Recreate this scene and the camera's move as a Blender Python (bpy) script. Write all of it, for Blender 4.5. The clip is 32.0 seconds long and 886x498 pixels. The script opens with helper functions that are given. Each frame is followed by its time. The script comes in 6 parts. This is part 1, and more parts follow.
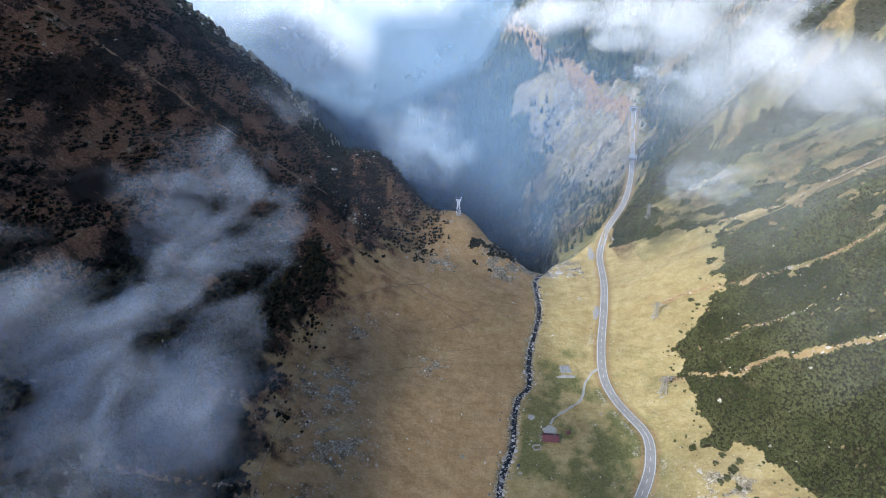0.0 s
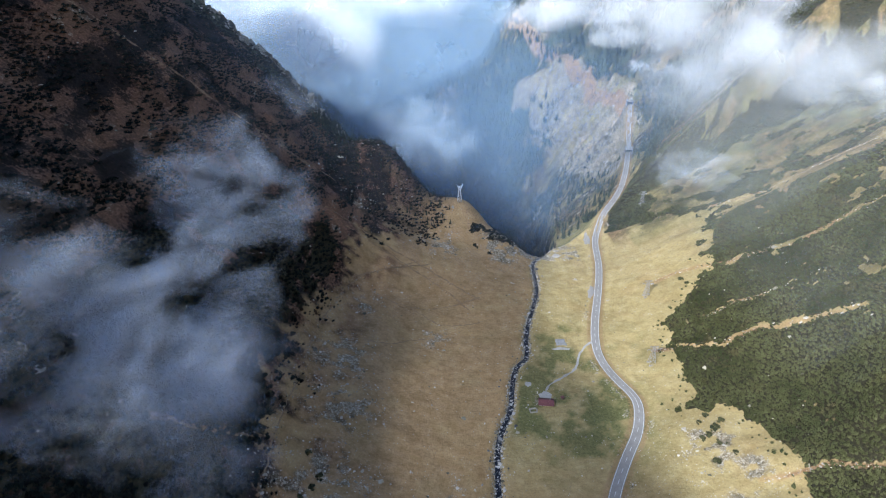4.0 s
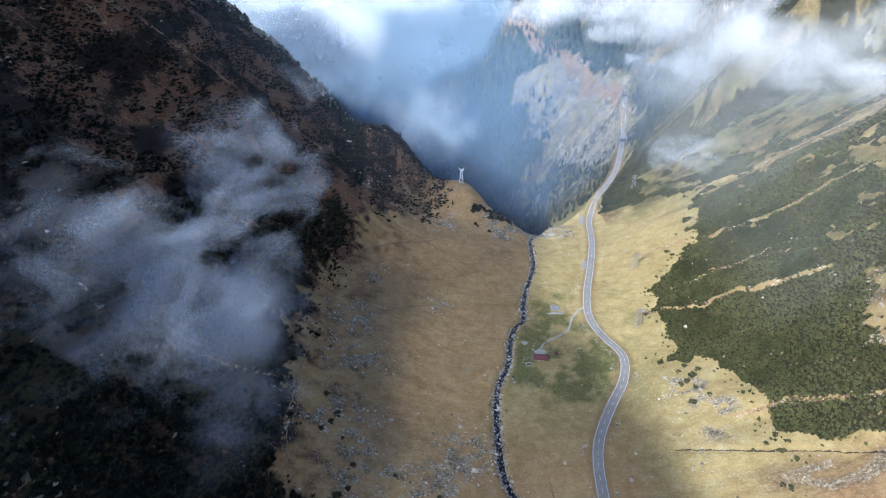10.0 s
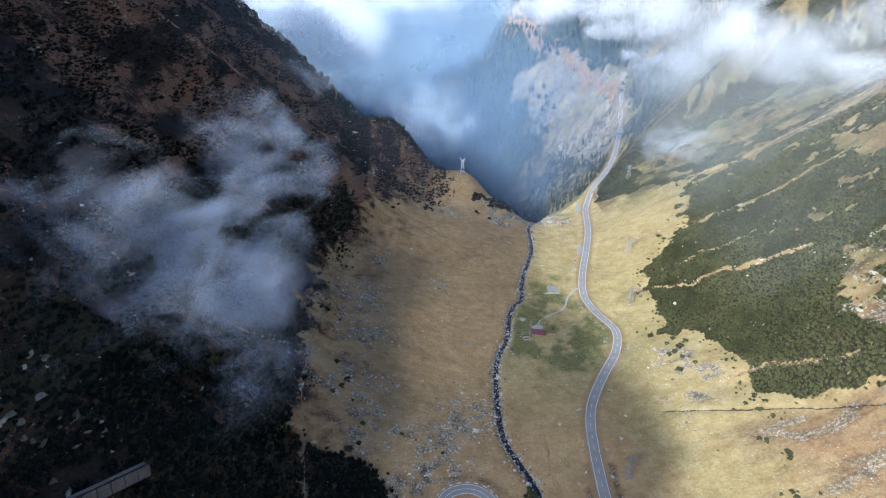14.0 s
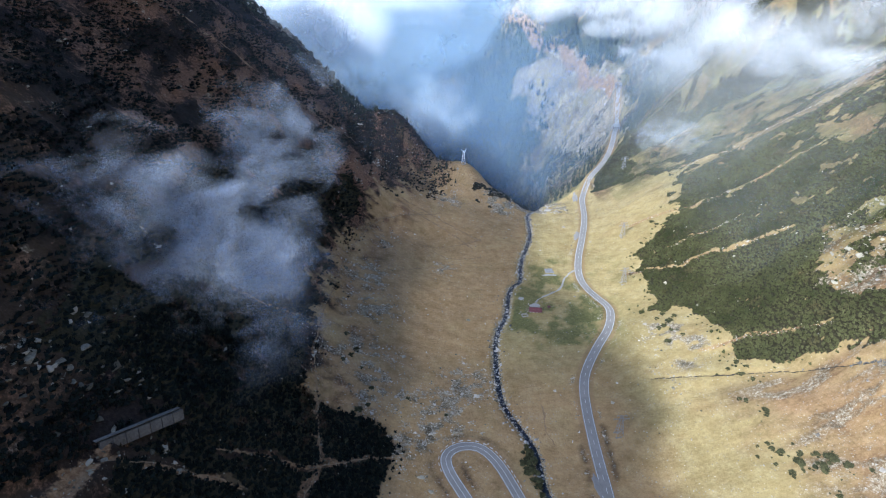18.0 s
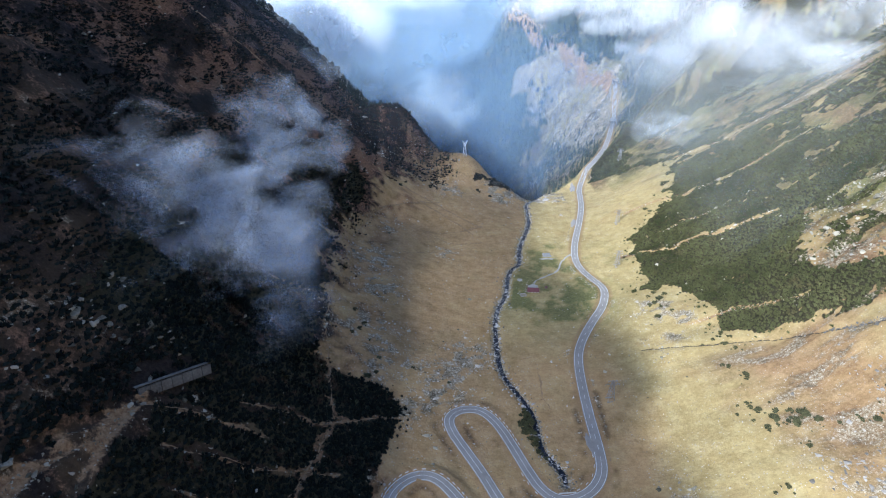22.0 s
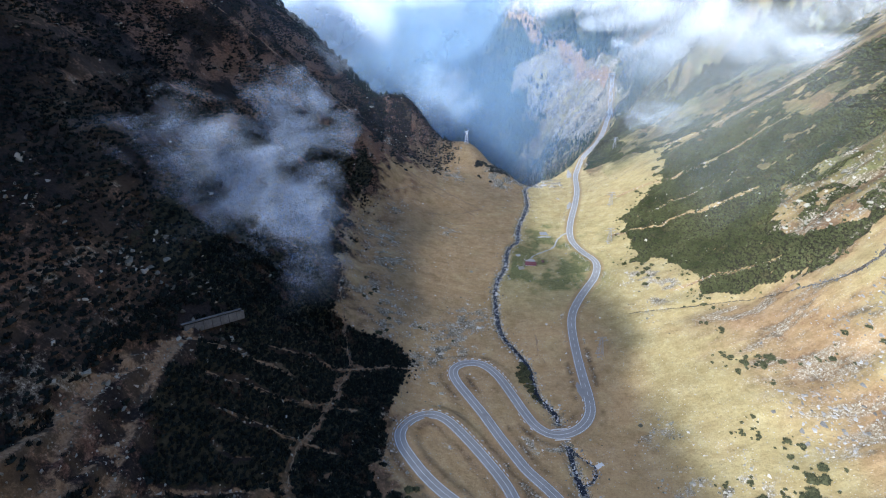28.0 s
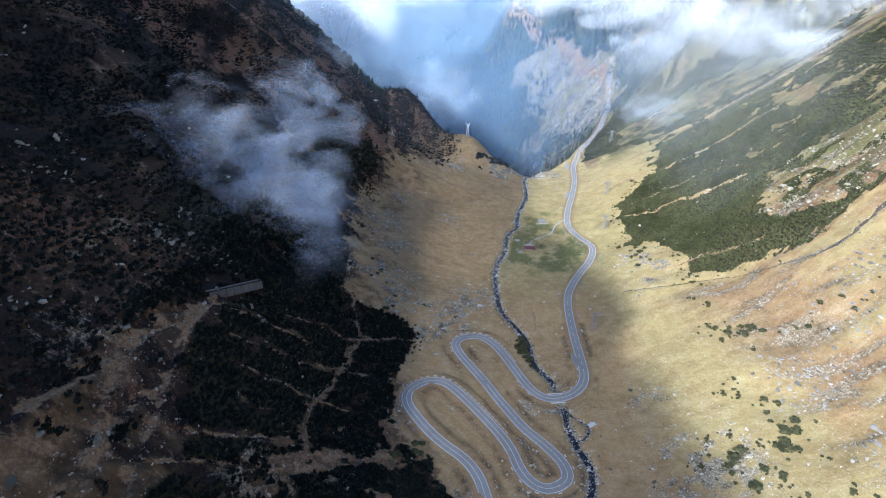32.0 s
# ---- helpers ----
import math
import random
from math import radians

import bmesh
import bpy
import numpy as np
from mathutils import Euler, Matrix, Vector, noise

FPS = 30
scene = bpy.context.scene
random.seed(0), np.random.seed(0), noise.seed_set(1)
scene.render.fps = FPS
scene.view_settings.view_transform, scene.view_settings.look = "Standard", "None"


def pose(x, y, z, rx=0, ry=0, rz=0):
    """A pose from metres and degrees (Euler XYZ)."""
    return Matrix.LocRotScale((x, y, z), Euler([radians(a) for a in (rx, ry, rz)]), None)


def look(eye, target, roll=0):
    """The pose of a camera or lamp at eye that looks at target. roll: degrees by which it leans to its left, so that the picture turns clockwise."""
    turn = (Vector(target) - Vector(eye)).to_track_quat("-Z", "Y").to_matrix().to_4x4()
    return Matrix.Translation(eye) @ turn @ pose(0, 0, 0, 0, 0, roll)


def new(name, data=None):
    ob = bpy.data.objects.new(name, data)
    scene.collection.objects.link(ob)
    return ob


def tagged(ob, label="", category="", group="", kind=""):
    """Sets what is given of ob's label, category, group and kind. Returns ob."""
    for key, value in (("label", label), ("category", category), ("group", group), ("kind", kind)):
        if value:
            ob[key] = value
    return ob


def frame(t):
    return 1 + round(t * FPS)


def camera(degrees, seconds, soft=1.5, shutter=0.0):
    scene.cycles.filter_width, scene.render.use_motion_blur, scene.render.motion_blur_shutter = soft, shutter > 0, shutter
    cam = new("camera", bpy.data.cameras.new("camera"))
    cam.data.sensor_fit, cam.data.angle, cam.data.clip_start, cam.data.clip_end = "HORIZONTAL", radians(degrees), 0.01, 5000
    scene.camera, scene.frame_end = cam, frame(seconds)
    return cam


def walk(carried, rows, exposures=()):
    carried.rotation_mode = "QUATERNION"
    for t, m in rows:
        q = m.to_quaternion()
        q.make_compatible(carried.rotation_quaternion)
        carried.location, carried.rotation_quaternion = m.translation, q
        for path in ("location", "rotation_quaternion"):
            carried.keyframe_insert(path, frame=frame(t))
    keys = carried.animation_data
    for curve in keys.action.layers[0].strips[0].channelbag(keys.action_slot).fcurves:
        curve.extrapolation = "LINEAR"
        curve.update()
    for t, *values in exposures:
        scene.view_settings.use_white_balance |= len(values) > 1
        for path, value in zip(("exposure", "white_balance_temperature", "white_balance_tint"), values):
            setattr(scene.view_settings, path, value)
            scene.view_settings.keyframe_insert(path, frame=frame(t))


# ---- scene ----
cam = camera(73.49, 32.0, soft=1.1)
# the drone's way: seconds, metres to the right, ahead and up as the first view has them, degrees of yaw, pitch and roll
EYE, TILT = 270.47, -28.0
ROWS = [
    (0.0, -0.09, 0.0, 0.34, 0.009, 0.025, 0.007),
    (2.0, -0.8, -12.46, -7.13, 0.027, -0.012, -0.009),
    (4.0, -1.53, -24.92, -14.56, 0.043, -0.038, -0.022),
    (6.0, -2.29, -37.36, -21.96, 0.059, -0.053, -0.033),
    (8.0, -3.07, -49.79, -29.33, 0.074, -0.06, -0.042),
    (10.0, -3.86, -62.22, -36.67, 0.089, -0.058, -0.048),
    (12.0, -4.66, -74.63, -43.98, 0.104, -0.051, -0.052),
    (14.0, -5.47, -87.04, -51.27, 0.12, -0.039, -0.054),
    (16.0, -6.28, -99.43, -58.53, 0.138, -0.023, -0.054),
    (18.0, -7.08, -111.82, -65.76, 0.157, -0.005, -0.052),
    (20.0, -7.88, -124.21, -72.97, 0.179, 0.014, -0.049),
    (22.0, -8.68, -136.59, -80.15, 0.204, 0.033, -0.043),
    (24.0, -9.46, -148.96, -87.32, 0.231, 0.049, -0.037),
    (26.0, -10.22, -161.33, -94.46, 0.262, 0.063, -0.028),
    (28.0, -10.96, -173.7, -101.58, 0.298, 0.072, -0.019),
    (30.0, -11.68, -186.06, -108.69, 0.337, 0.075, -0.008),
    (32.0, -12.37, -198.42, -115.78, 0.382, 0.071, 0.003),
]
walk(cam, [(t, pose(0, 0, EYE, TILT, 0, 0) @ pose(x, y, z, 90 + pitch, roll, yaw)) for t, x, y, z, yaw, pitch, roll in ROWS],
     exposures=[(0, 1.65, 5550, 10), (16, 1.77, 5400, 10), (32, 1.86, 5250, 10)])

# ---- light: a low autumn sun from up the valley, and the sky ----
SUN_AZ, SUN_EL = (-0.64, -0.768), 33.0
to_sun = Vector((SUN_AZ[0] * math.cos(radians(SUN_EL)), SUN_AZ[1] * math.cos(radians(SUN_EL)), math.sin(radians(SUN_EL)))).normalized()
world = bpy.data.worlds.new("world")
scene.world = world
world.use_nodes = True
sky = world.node_tree.nodes.new("ShaderNodeTexSky")
sky.sky_type, sky.sun_disc, sky.sun_elevation = "NISHITA", False, radians(SUN_EL)
sky.sun_rotation = math.atan2(to_sun.x, to_sun.y)
sky.altitude, sky.air_density, sky.dust_density = 1500, 1.0, 3.0
world.node_tree.links.new(sky.outputs[0], world.node_tree.nodes["Background"].inputs[0])
world.node_tree.nodes["Background"].inputs[1].default_value = 0.08
sun_data = bpy.data.lights.new("sun", "SUN")
sun_data.energy, sun_data.angle, sun_data.color = 2.75, radians(1.2), (1.0, 0.965, 0.89)
sun = new("sun", sun_data)
sun.matrix_world = look(to_sun * 900, (0, 0, 0))
scene.cycles.transparent_max_bounces = 64

# ---- materials ----
def shader(name, rough=0.9):
    m = bpy.data.materials.new(name)
    m.use_nodes = True
    return m, m.node_tree.nodes, m.node_tree.links, m.node_tree.nodes["Principled BSDF"]


def noise_node(n, l, size, detail=5.0, rough=0.6, coord=None, dist=0.0):
    """A noise whose forms have that size in metres."""
    t = n.new("ShaderNodeTexNoise")
    t.inputs["Scale"].default_value, t.inputs["Detail"].default_value = 1.0 / size, detail
    t.inputs["Roughness"].default_value, t.inputs["Distortion"].default_value = rough, dist
    if coord is None:
        coord = n.new("ShaderNodeNewGeometry").outputs["Position"]
    l.new(coord, t.inputs["Vector"])
    return t.outputs["Fac"]


def ramp(n, l, source, stops):
    r = n.new("ShaderNodeValToRGB")
    r.color_ramp.elements[0].position, r.color_ramp.elements[1].position = stops[0][0], stops[-1][0]
    for k, (place, colour) in enumerate(stops):
        e = r.color_ramp.elements[0] if k == 0 else (r.color_ramp.elements[-1] if k == len(stops) - 1 else r.color_ramp.elements.new(place))
        e.color = (*colour, 1) if len(colour) == 3 else colour
    l.new(source, r.inputs[0])
    return r.outputs["Color"]


def mixed(n, l, fac, a, b, kind="MIX"):
    m = n.new("ShaderNodeMix")
    m.data_type, m.blend_type = "RGBA", kind
    for value, socket in ((fac, m.inputs[0]), (a, m.inputs[6]), (b, m.inputs[7])):
        if isinstance(value, (int, float)):
            socket.default_value = value
        elif isinstance(value, tuple):
            socket.default_value = (*value, 1)
        else:
            l.new(value, socket)
    return m.outputs[2]


def calc(n, l, op, a, b=0.0, clamp=False):
    m = n.new("ShaderNodeMath")
    m.operation, m.use_clamp = op, clamp
    for value, socket in ((a, m.inputs[0]), (b, m.inputs[1])):
        if isinstance(value, (int, float)):
            socket.default_value = value
        else:
            l.new(value, socket)
    return m.outputs[0]


def relief(n, l, b, height, distance, strength=0.6):
    k = n.new("ShaderNodeBump")
    k.inputs["Strength"].default_value, k.inputs["Distance"].default_value = strength, distance
    l.new(height, k.inputs["Height"])
    l.new(k.outputs["Normal"], b.inputs["Normal"])


def simple(name, low, high, size, rough=0.85, metal=0.0, bump_m=0.02, per_object=0.0, island=False):
    """A surface that varies between two colours at two scales."""
    m, n, l, b = shader(name)
    fine = noise_node(n, l, size, 6.0, 0.65)
    wide = noise_node(n, l, size * 7, 3.0, 0.5)
    f = calc(n, l, "ADD", calc(n, l, "MULTIPLY", fine, 0.6), calc(n, l, "MULTIPLY", wide, 0.4))
    if per_object:
        rand = n.new("ShaderNodeNewGeometry").outputs["Random Per Island"] if island else n.new("ShaderNodeObjectInfo").outputs["Random"]
        f = calc(n, l, "ADD", f, calc(n, l, "MULTIPLY", calc(n, l, "SUBTRACT", rand, 0.5), per_object))
    l.new(ramp(n, l, f, [(0.3, low), (0.7, high)]), b.inputs["Base Color"])
    b.inputs["Roughness"].default_value, b.inputs["Metallic"].default_value = rough, metal
    b.inputs["Specular IOR Level"].default_value = 0.25
    relief(n, l, b, fine, bump_m)
    return m




def pine_material():
    """Dwarf pine: dark to olive shoots, with lighter and browner stands among them."""
    m, n, l, b = shader("dwarf_pine_needles")
    rand = n.new("ShaderNodeNewGeometry").outputs["Random Per Island"]
    stand, patch = noise_node(n, l, 55, 5, 0.6), noise_node(n, l, 7, 4, 0.6)
    f = calc(n, l, "ADD", calc(n, l, "MULTIPLY", rand, 0.3), calc(n, l, "MULTIPLY", patch, 0.7))
    deep = ramp(n, l, f, [(0.2, (0.013, 0.017, 0.007)), (0.8, (0.047, 0.054, 0.022))])
    olive = ramp(n, l, f, [(0.2, (0.036, 0.037, 0.015)), (0.8, (0.108, 0.108, 0.046))])
    russet = ramp(n, l, f, [(0.2, (0.045, 0.034, 0.016)), (0.8, (0.125, 0.1, 0.05))])
    blend = mixed(n, l, ramp(n, l, stand, [(0.36, (0, 0, 0)), (0.58, (1, 1, 1))]), deep, olive)
    l.new(mixed(n, l, ramp(n, l, noise_node(n, l, 16, 6, 0.65), [(0.56, (0, 0, 0)), (0.68, (0.8, 0.8, 0.8))]), blend, russet), b.inputs["Base Color"])
    b.inputs["Roughness"].default_value, b.inputs["Specular IOR Level"].default_value = 0.9, 0.06
    return m


M_SHRUB = pine_material()
M_BUSH = simple("olive_pine_needles", (0.028, 0.031, 0.014), (0.085, 0.082, 0.036), 1.2, 0.9, 0, 0.1, 0.5, True)


def shaded_pine_material():
    """Dwarf pine of the shaded side: deep shade painted in as bluish black, with bare brown twigs here and there."""
    m, n, l, b = shader("shaded_pine_needles")
    rand = n.new("ShaderNodeNewGeometry").outputs["Random Per Island"]
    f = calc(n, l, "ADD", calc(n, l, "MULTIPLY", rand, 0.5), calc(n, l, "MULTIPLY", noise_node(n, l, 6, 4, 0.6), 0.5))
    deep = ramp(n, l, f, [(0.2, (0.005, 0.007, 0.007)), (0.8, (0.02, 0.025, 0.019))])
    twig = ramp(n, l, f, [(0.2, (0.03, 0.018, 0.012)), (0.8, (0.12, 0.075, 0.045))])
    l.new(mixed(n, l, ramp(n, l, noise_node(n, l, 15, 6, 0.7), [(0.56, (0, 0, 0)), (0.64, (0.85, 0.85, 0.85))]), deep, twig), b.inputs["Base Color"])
    b.inputs["Roughness"].default_value, b.inputs["Specular IOR Level"].default_value = 0.9, 0.05
    return m


M_SHRUB_SHADED = shaded_pine_material()
M_SPRUCE = simple("spruce_needles", (0.01, 0.016, 0.011), (0.036, 0.045, 0.024), 1.5, 0.9, 0, 0.1, 0.5, True)
M_ROCK = simple("grey_gneiss", (0.13, 0.115, 0.095), (0.4, 0.365, 0.31), 1.6, 0.9, 0, 0.15, 0.4, True)
M_PALE_ROCK = simple("pale_gneiss", (0.2, 0.17, 0.13), (0.53, 0.47, 0.38), 1.6, 0.9, 0, 0.15, 0.4, True)
M_LICHEN = simple("lichen_grey_rock", (0.085, 0.076, 0.05), (0.35, 0.315, 0.235), 1.1, 0.95, 0, 0.12, 0.6, True)
M_WET = simple("wet_boulder", (0.06, 0.058, 0.056), (0.42, 0.4, 0.37), 0.7, 0.55, 0, 0.1, 0.7, True)
M_ASPHALT = simple("worn_asphalt", (0.19, 0.175, 0.155), (0.29, 0.268, 0.24), 2.2, 0.85, 0, 0.006)
M_GRAVEL = simple("pale_gravel", (0.24, 0.22, 0.19), (0.4, 0.38, 0.34), 0.9, 0.95, 0, 0.03)
M_EARTH = simple("trodden_earth", (0.17, 0.108, 0.055), (0.32, 0.218, 0.118), 1.4, 0.95, 0, 0.04)
M_PAINT = simple("road_paint", (0.46, 0.46, 0.44), (0.68, 0.68, 0.66), 0.6, 0.7, 0, 0.002)
M_CONCRETE = simple("weathered_concrete", (0.15, 0.147, 0.14), (0.3, 0.292, 0.28), 1.8, 0.9, 0, 0.02)
M_STAINED = simple("stained_old_masonry", (0.05, 0.047, 0.041), (0.17, 0.16, 0.14), 0.9, 0.95, 0, 0.06)
M_WHITE = simple("whitewashed_stone", (0.34, 0.33, 0.31), (0.58, 0.57, 0.54), 0.7, 0.85, 0, 0.01)
M_STEEL = simple("galvanised_steel", (0.2, 0.19, 0.185), (0.36, 0.345, 0.335), 1.1, 0.6, 0.3, 0.004)
M_STEEL_PALE = simple("white_painted_steel", (0.6, 0.6, 0.6), (0.82, 0.82, 0.82), 1.1, 0.5, 0.0, 0.004)
M_ROOF = simple("red_sheet_roof", (0.09, 0.032, 0.036), (0.16, 0.06, 0.06), 1.2, 0.55, 0.0, 0.01)
M_PEAT = simple("wet_peat", (0.03, 0.024, 0.018), (0.09, 0.07, 0.05), 0.6, 0.8, 0, 0.05)
M_BARK = simple("spruce_bark", (0.06, 0.045, 0.035), (0.15, 0.115, 0.085), 0.3, 0.95, 0, 0.03)


def water_material():
    m, n, l, b = shader("mountain_stream")
    f = noise_node(n, l, 1.3, 6.0, 0.7)
    foam = ramp(n, l, noise_node(n, l, 1.9, 7.0, 0.75, None, 0.6), [(0.6, (0, 0, 0)), (0.7, (1, 1, 1))])
    l.new(mixed(n, l, foam, (0.006, 0.008, 0.014), (0.45, 0.46, 0.47)), b.inputs["Base Color"])
    b.inputs["Roughness"].default_value = 0.35
    b.inputs["Specular IOR Level"].default_value = 0.2
    relief(n, l, b, f, 0.25, 0.8)
    return m


M_WATER = water_material()


def ground_material():
    """Meadow, heath, pasture, scree and bare earth, laid out by the cover maps of the ground."""
    m, n, l, b = shader("alpine_ground")
    def cover(name):
        a = n.new("ShaderNodeAttribute")
        a.attribute_name = name
        s = n.new("ShaderNodeSeparateColor")
        l.new(a.outputs["Color"], s.inputs[0])
        return s.outputs[0], s.outputs[1], s.outputs[2]
    heath, pasture, scree = cover("cover_meadow")
    shrub, bare, woods = cover("cover_wild")
    dark_ground, rust, _ = cover("cover_dark")
    wide = noise_node(n, l, 46.0, 6.0, 0.62)
    mid = noise_node(n, l, 9.0, 9.0, 0.72)
    fine = noise_node(n, l, 1.7, 6.0, 0.75)
    tuft = noise_node(n, l, 0.5, 3.0, 0.6)
    pebble = n.new("ShaderNodeTexVoronoi")
    pebble.inputs["Scale"].default_value = 0.55
    l.new(n.new("ShaderNodeNewGeometry").outputs["Position"], pebble.inputs["Vector"])
    gold = ramp(n, l, mid, [(0.25, (0.235, 0.17, 0.07)), (0.5, (0.322, 0.247, 0.108)), (0.75, (0.412, 0.332, 0.168))])
    brown = ramp(n, l, mid, [(0.25, (0.238, 0.146, 0.064)), (0.5, (0.345, 0.226, 0.105)), (0.75, (0.435, 0.302, 0.156))])
    green = ramp(n, l, fine, [(0.3, (0.088, 0.097, 0.033)), (0.7, (0.178, 0.16, 0.066))])
    stone = ramp(n, l, calc(n, l, "ADD", calc(n, l, "MULTIPLY", fine, 0.6), calc(n, l, "MULTIPLY", tuft, 0.4)), [(0.36, (0.075, 0.06, 0.038)), (0.5, (0.23, 0.19, 0.125)), (0.62, (0.47, 0.43, 0.345))])
    crack = ramp(n, l, calc(n, l, "ADD", calc(n, l, "MULTIPLY", mid, 0.7), calc(n, l, "MULTIPLY", wide, 0.3)), [(0.4, (0.4, 0.4, 0.38)), (0.52, (1.0, 0.97, 0.93)), (0.62, (1.2, 1.14, 1.08))])
    stone = mixed(n, l, 1.0, stone, crack, "MULTIPLY")
    under = ramp(n, l, fine, [(0.3, (0.017, 0.016, 0.009)), (0.7, (0.05, 0.044, 0.024))])
    earth = ramp(n, l, fine, [(0.3, (0.15, 0.084, 0.042)), (0.7, (0.33, 0.215, 0.115))])
    wood = ramp(n, l, fine, [(0.3, (0.02, 0.03, 0.015)), (0.7, (0.08, 0.085, 0.045))])
    colour = mixed(n, l, heath, gold, brown)
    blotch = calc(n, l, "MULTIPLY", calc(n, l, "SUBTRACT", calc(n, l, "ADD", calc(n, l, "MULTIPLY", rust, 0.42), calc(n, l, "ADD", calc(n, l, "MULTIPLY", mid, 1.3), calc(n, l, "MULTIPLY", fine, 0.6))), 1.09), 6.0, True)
    # dark heath and rusty grass; the near-black also holds the left slope's shade
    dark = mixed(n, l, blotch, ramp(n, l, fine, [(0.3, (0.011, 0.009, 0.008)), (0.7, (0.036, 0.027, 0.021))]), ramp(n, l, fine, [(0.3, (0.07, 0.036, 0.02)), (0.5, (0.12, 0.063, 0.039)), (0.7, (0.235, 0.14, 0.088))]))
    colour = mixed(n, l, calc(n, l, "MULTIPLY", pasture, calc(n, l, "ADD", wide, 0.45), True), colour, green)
    colour = mixed(n, l, dark_ground, colour, dark)
    def edge(weight, source, hard=3.0):
        return calc(n, l, "ADD", calc(n, l, "MULTIPLY", calc(n, l, "SUBTRACT", calc(n, l, "ADD", weight, calc(n, l, "MULTIPLY", source, 0.9)), 0.95), hard), 0.5, True)
    colour = mixed(n, l, edge(woods, mid), colour, wood)
    colour = mixed(n, l, edge(shrub, mid), colour, under)
    colour = mixed(n, l, edge(scree, fine, 4.0), colour, stone)
    colour = mixed(n, l, edge(bare, fine), colour, earth)
    speck = calc(n, l, "MULTIPLY", calc(n, l, "LESS_THAN", pebble.outputs["Distance"], 0.17), calc(n, l, "GREATER_THAN", calc(n, l, "ADD", mid, calc(n, l, "MULTIPLY", scree, 0.35)), 0.56))
    colour = mixed(n, l, calc(n, l, "MULTIPLY", calc(n, l, "MULTIPLY", speck, calc(n, l, "SUBTRACT", 1.0, shrub)), calc(n, l, "SUBTRACT", 0.9, dark_ground)), colour, (0.4, 0.37, 0.32))
    dapple = ramp(n, l, calc(n, l, "ADD", calc(n, l, "ADD", calc(n, l, "MULTIPLY", wide, 0.3), calc(n, l, "MULTIPLY", fine, 0.4)), calc(n, l, "MULTIPLY", tuft, 0.3)), [(0.34, (0.66, 0.64, 0.61)), (0.5, (1.0, 1.0, 1.0)), (0.66, (1.24, 1.22, 1.18))])
    colour = mixed(n, l, 1.0, colour, dapple, "MULTIPLY")
    l.new(colour, b.inputs["Base Color"])
    b.inputs["Roughness"].default_value = 0.95
    b.inputs["Specular IOR Level"].default_value = 0.1
    relief(n, l, b, calc(n, l, "ADD", calc(n, l, "MULTIPLY", noise_node(n, l, 4.0, 5.0, 0.6), 2.0), calc(n, l, "ADD", fine, calc(n, l, "MULTIPLY", tuft, 0.4))), 0.6, 0.6)
    return m


M_GROUND = ground_material()


def cloud_material(name, size, gain, low, tint=(0.93, 0.94, 0.96), top=0.6, wisp=1.0, stretch=(1, 1, 1)):
    """Water droplets in the air: thin where the noise and the distance from the cloud's heart thin them out."""
    m, n, l, b = shader(name)
    n.remove(b)
    tc = n.new("ShaderNodeTexCoord").outputs["Object"]
    pos = n.new("ShaderNodeNewGeometry").outputs["Position"]
    mapping = n.new("ShaderNodeMapping")
    mapping.inputs["Scale"].default_value = stretch
    l.new(pos, mapping.inputs["Vector"])
    big = noise_node(n, l, size, 8.0, 0.58, mapping.outputs[0], 0.35 * wisp)
    length = n.new("ShaderNodeVectorMath")
    length.operation = "LENGTH"
    l.new(tc, length.inputs[0])
    heart = calc(n, l, "SUBTRACT", 1.0, calc(n, l, "POWER", length.outputs["Value"], 2.0), True)
    dense = calc(n, l, "SUBTRACT", calc(n, l, "ADD", calc(n, l, "MULTIPLY", heart, 0.26), big), low)
    fade = calc(n, l, "MULTIPLY", heart, 2.2, True)
    alpha = calc(n, l, "MULTIPLY", calc(n, l, "MULTIPLY", dense, gain, True), calc(n, l, "MULTIPLY", fade, top), True)
    d, t, mix, clear, out = n.new("ShaderNodeBsdfDiffuse"), n.new("ShaderNodeBsdfTranslucent"), n.new("ShaderNodeMixShader"), n.new("ShaderNodeBsdfTransparent"), n.new("ShaderNodeMixShader")
    d.inputs["Color"].default_value = t.inputs["Color"].default_value = (*tint, 1)
    k = n.new("ShaderNodeBump")
    k.inputs["Strength"].default_value, k.inputs["Distance"].default_value = 0.9, size * 0.35
    l.new(big, k.inputs["Height"])
    l.new(k.outputs["Normal"], d.inputs["Normal"])
    mix.inputs[0].default_value = 0.4
    l.new(d.outputs[0], mix.inputs[1])
    l.new(t.outputs[0], mix.inputs[2])
    l.new(alpha, out.inputs[0])
    l.new(clear.outputs[0], out.inputs[1])
    l.new(mix.outputs[0], out.inputs[2])
    l.new(out.outputs[0], n["Material Output"].inputs["Surface"])
    return m
# ---- the lie of the land (x across the valley, y down the valley, z up; the hut stands at z = 0) ----
def curve(knots, soft=20.0):
    """A softened profile through (position, value) knots."""
    s = np.arange(-6000.0, 6001.0, 4.0)
    v = np.interp(s, [k[0] for k in knots], [k[1] for k in knots])
    n = max(1, int(soft / 4.0))
    core = np.hanning(2 * n + 3)[1:-1]
    pad = np.concatenate([np.full(n, v[0]), v, np.full(n, v[-1])])
    v = np.convolve(pad, core / core.sum(), "valid")
    return lambda q: np.interp(q, s, v)


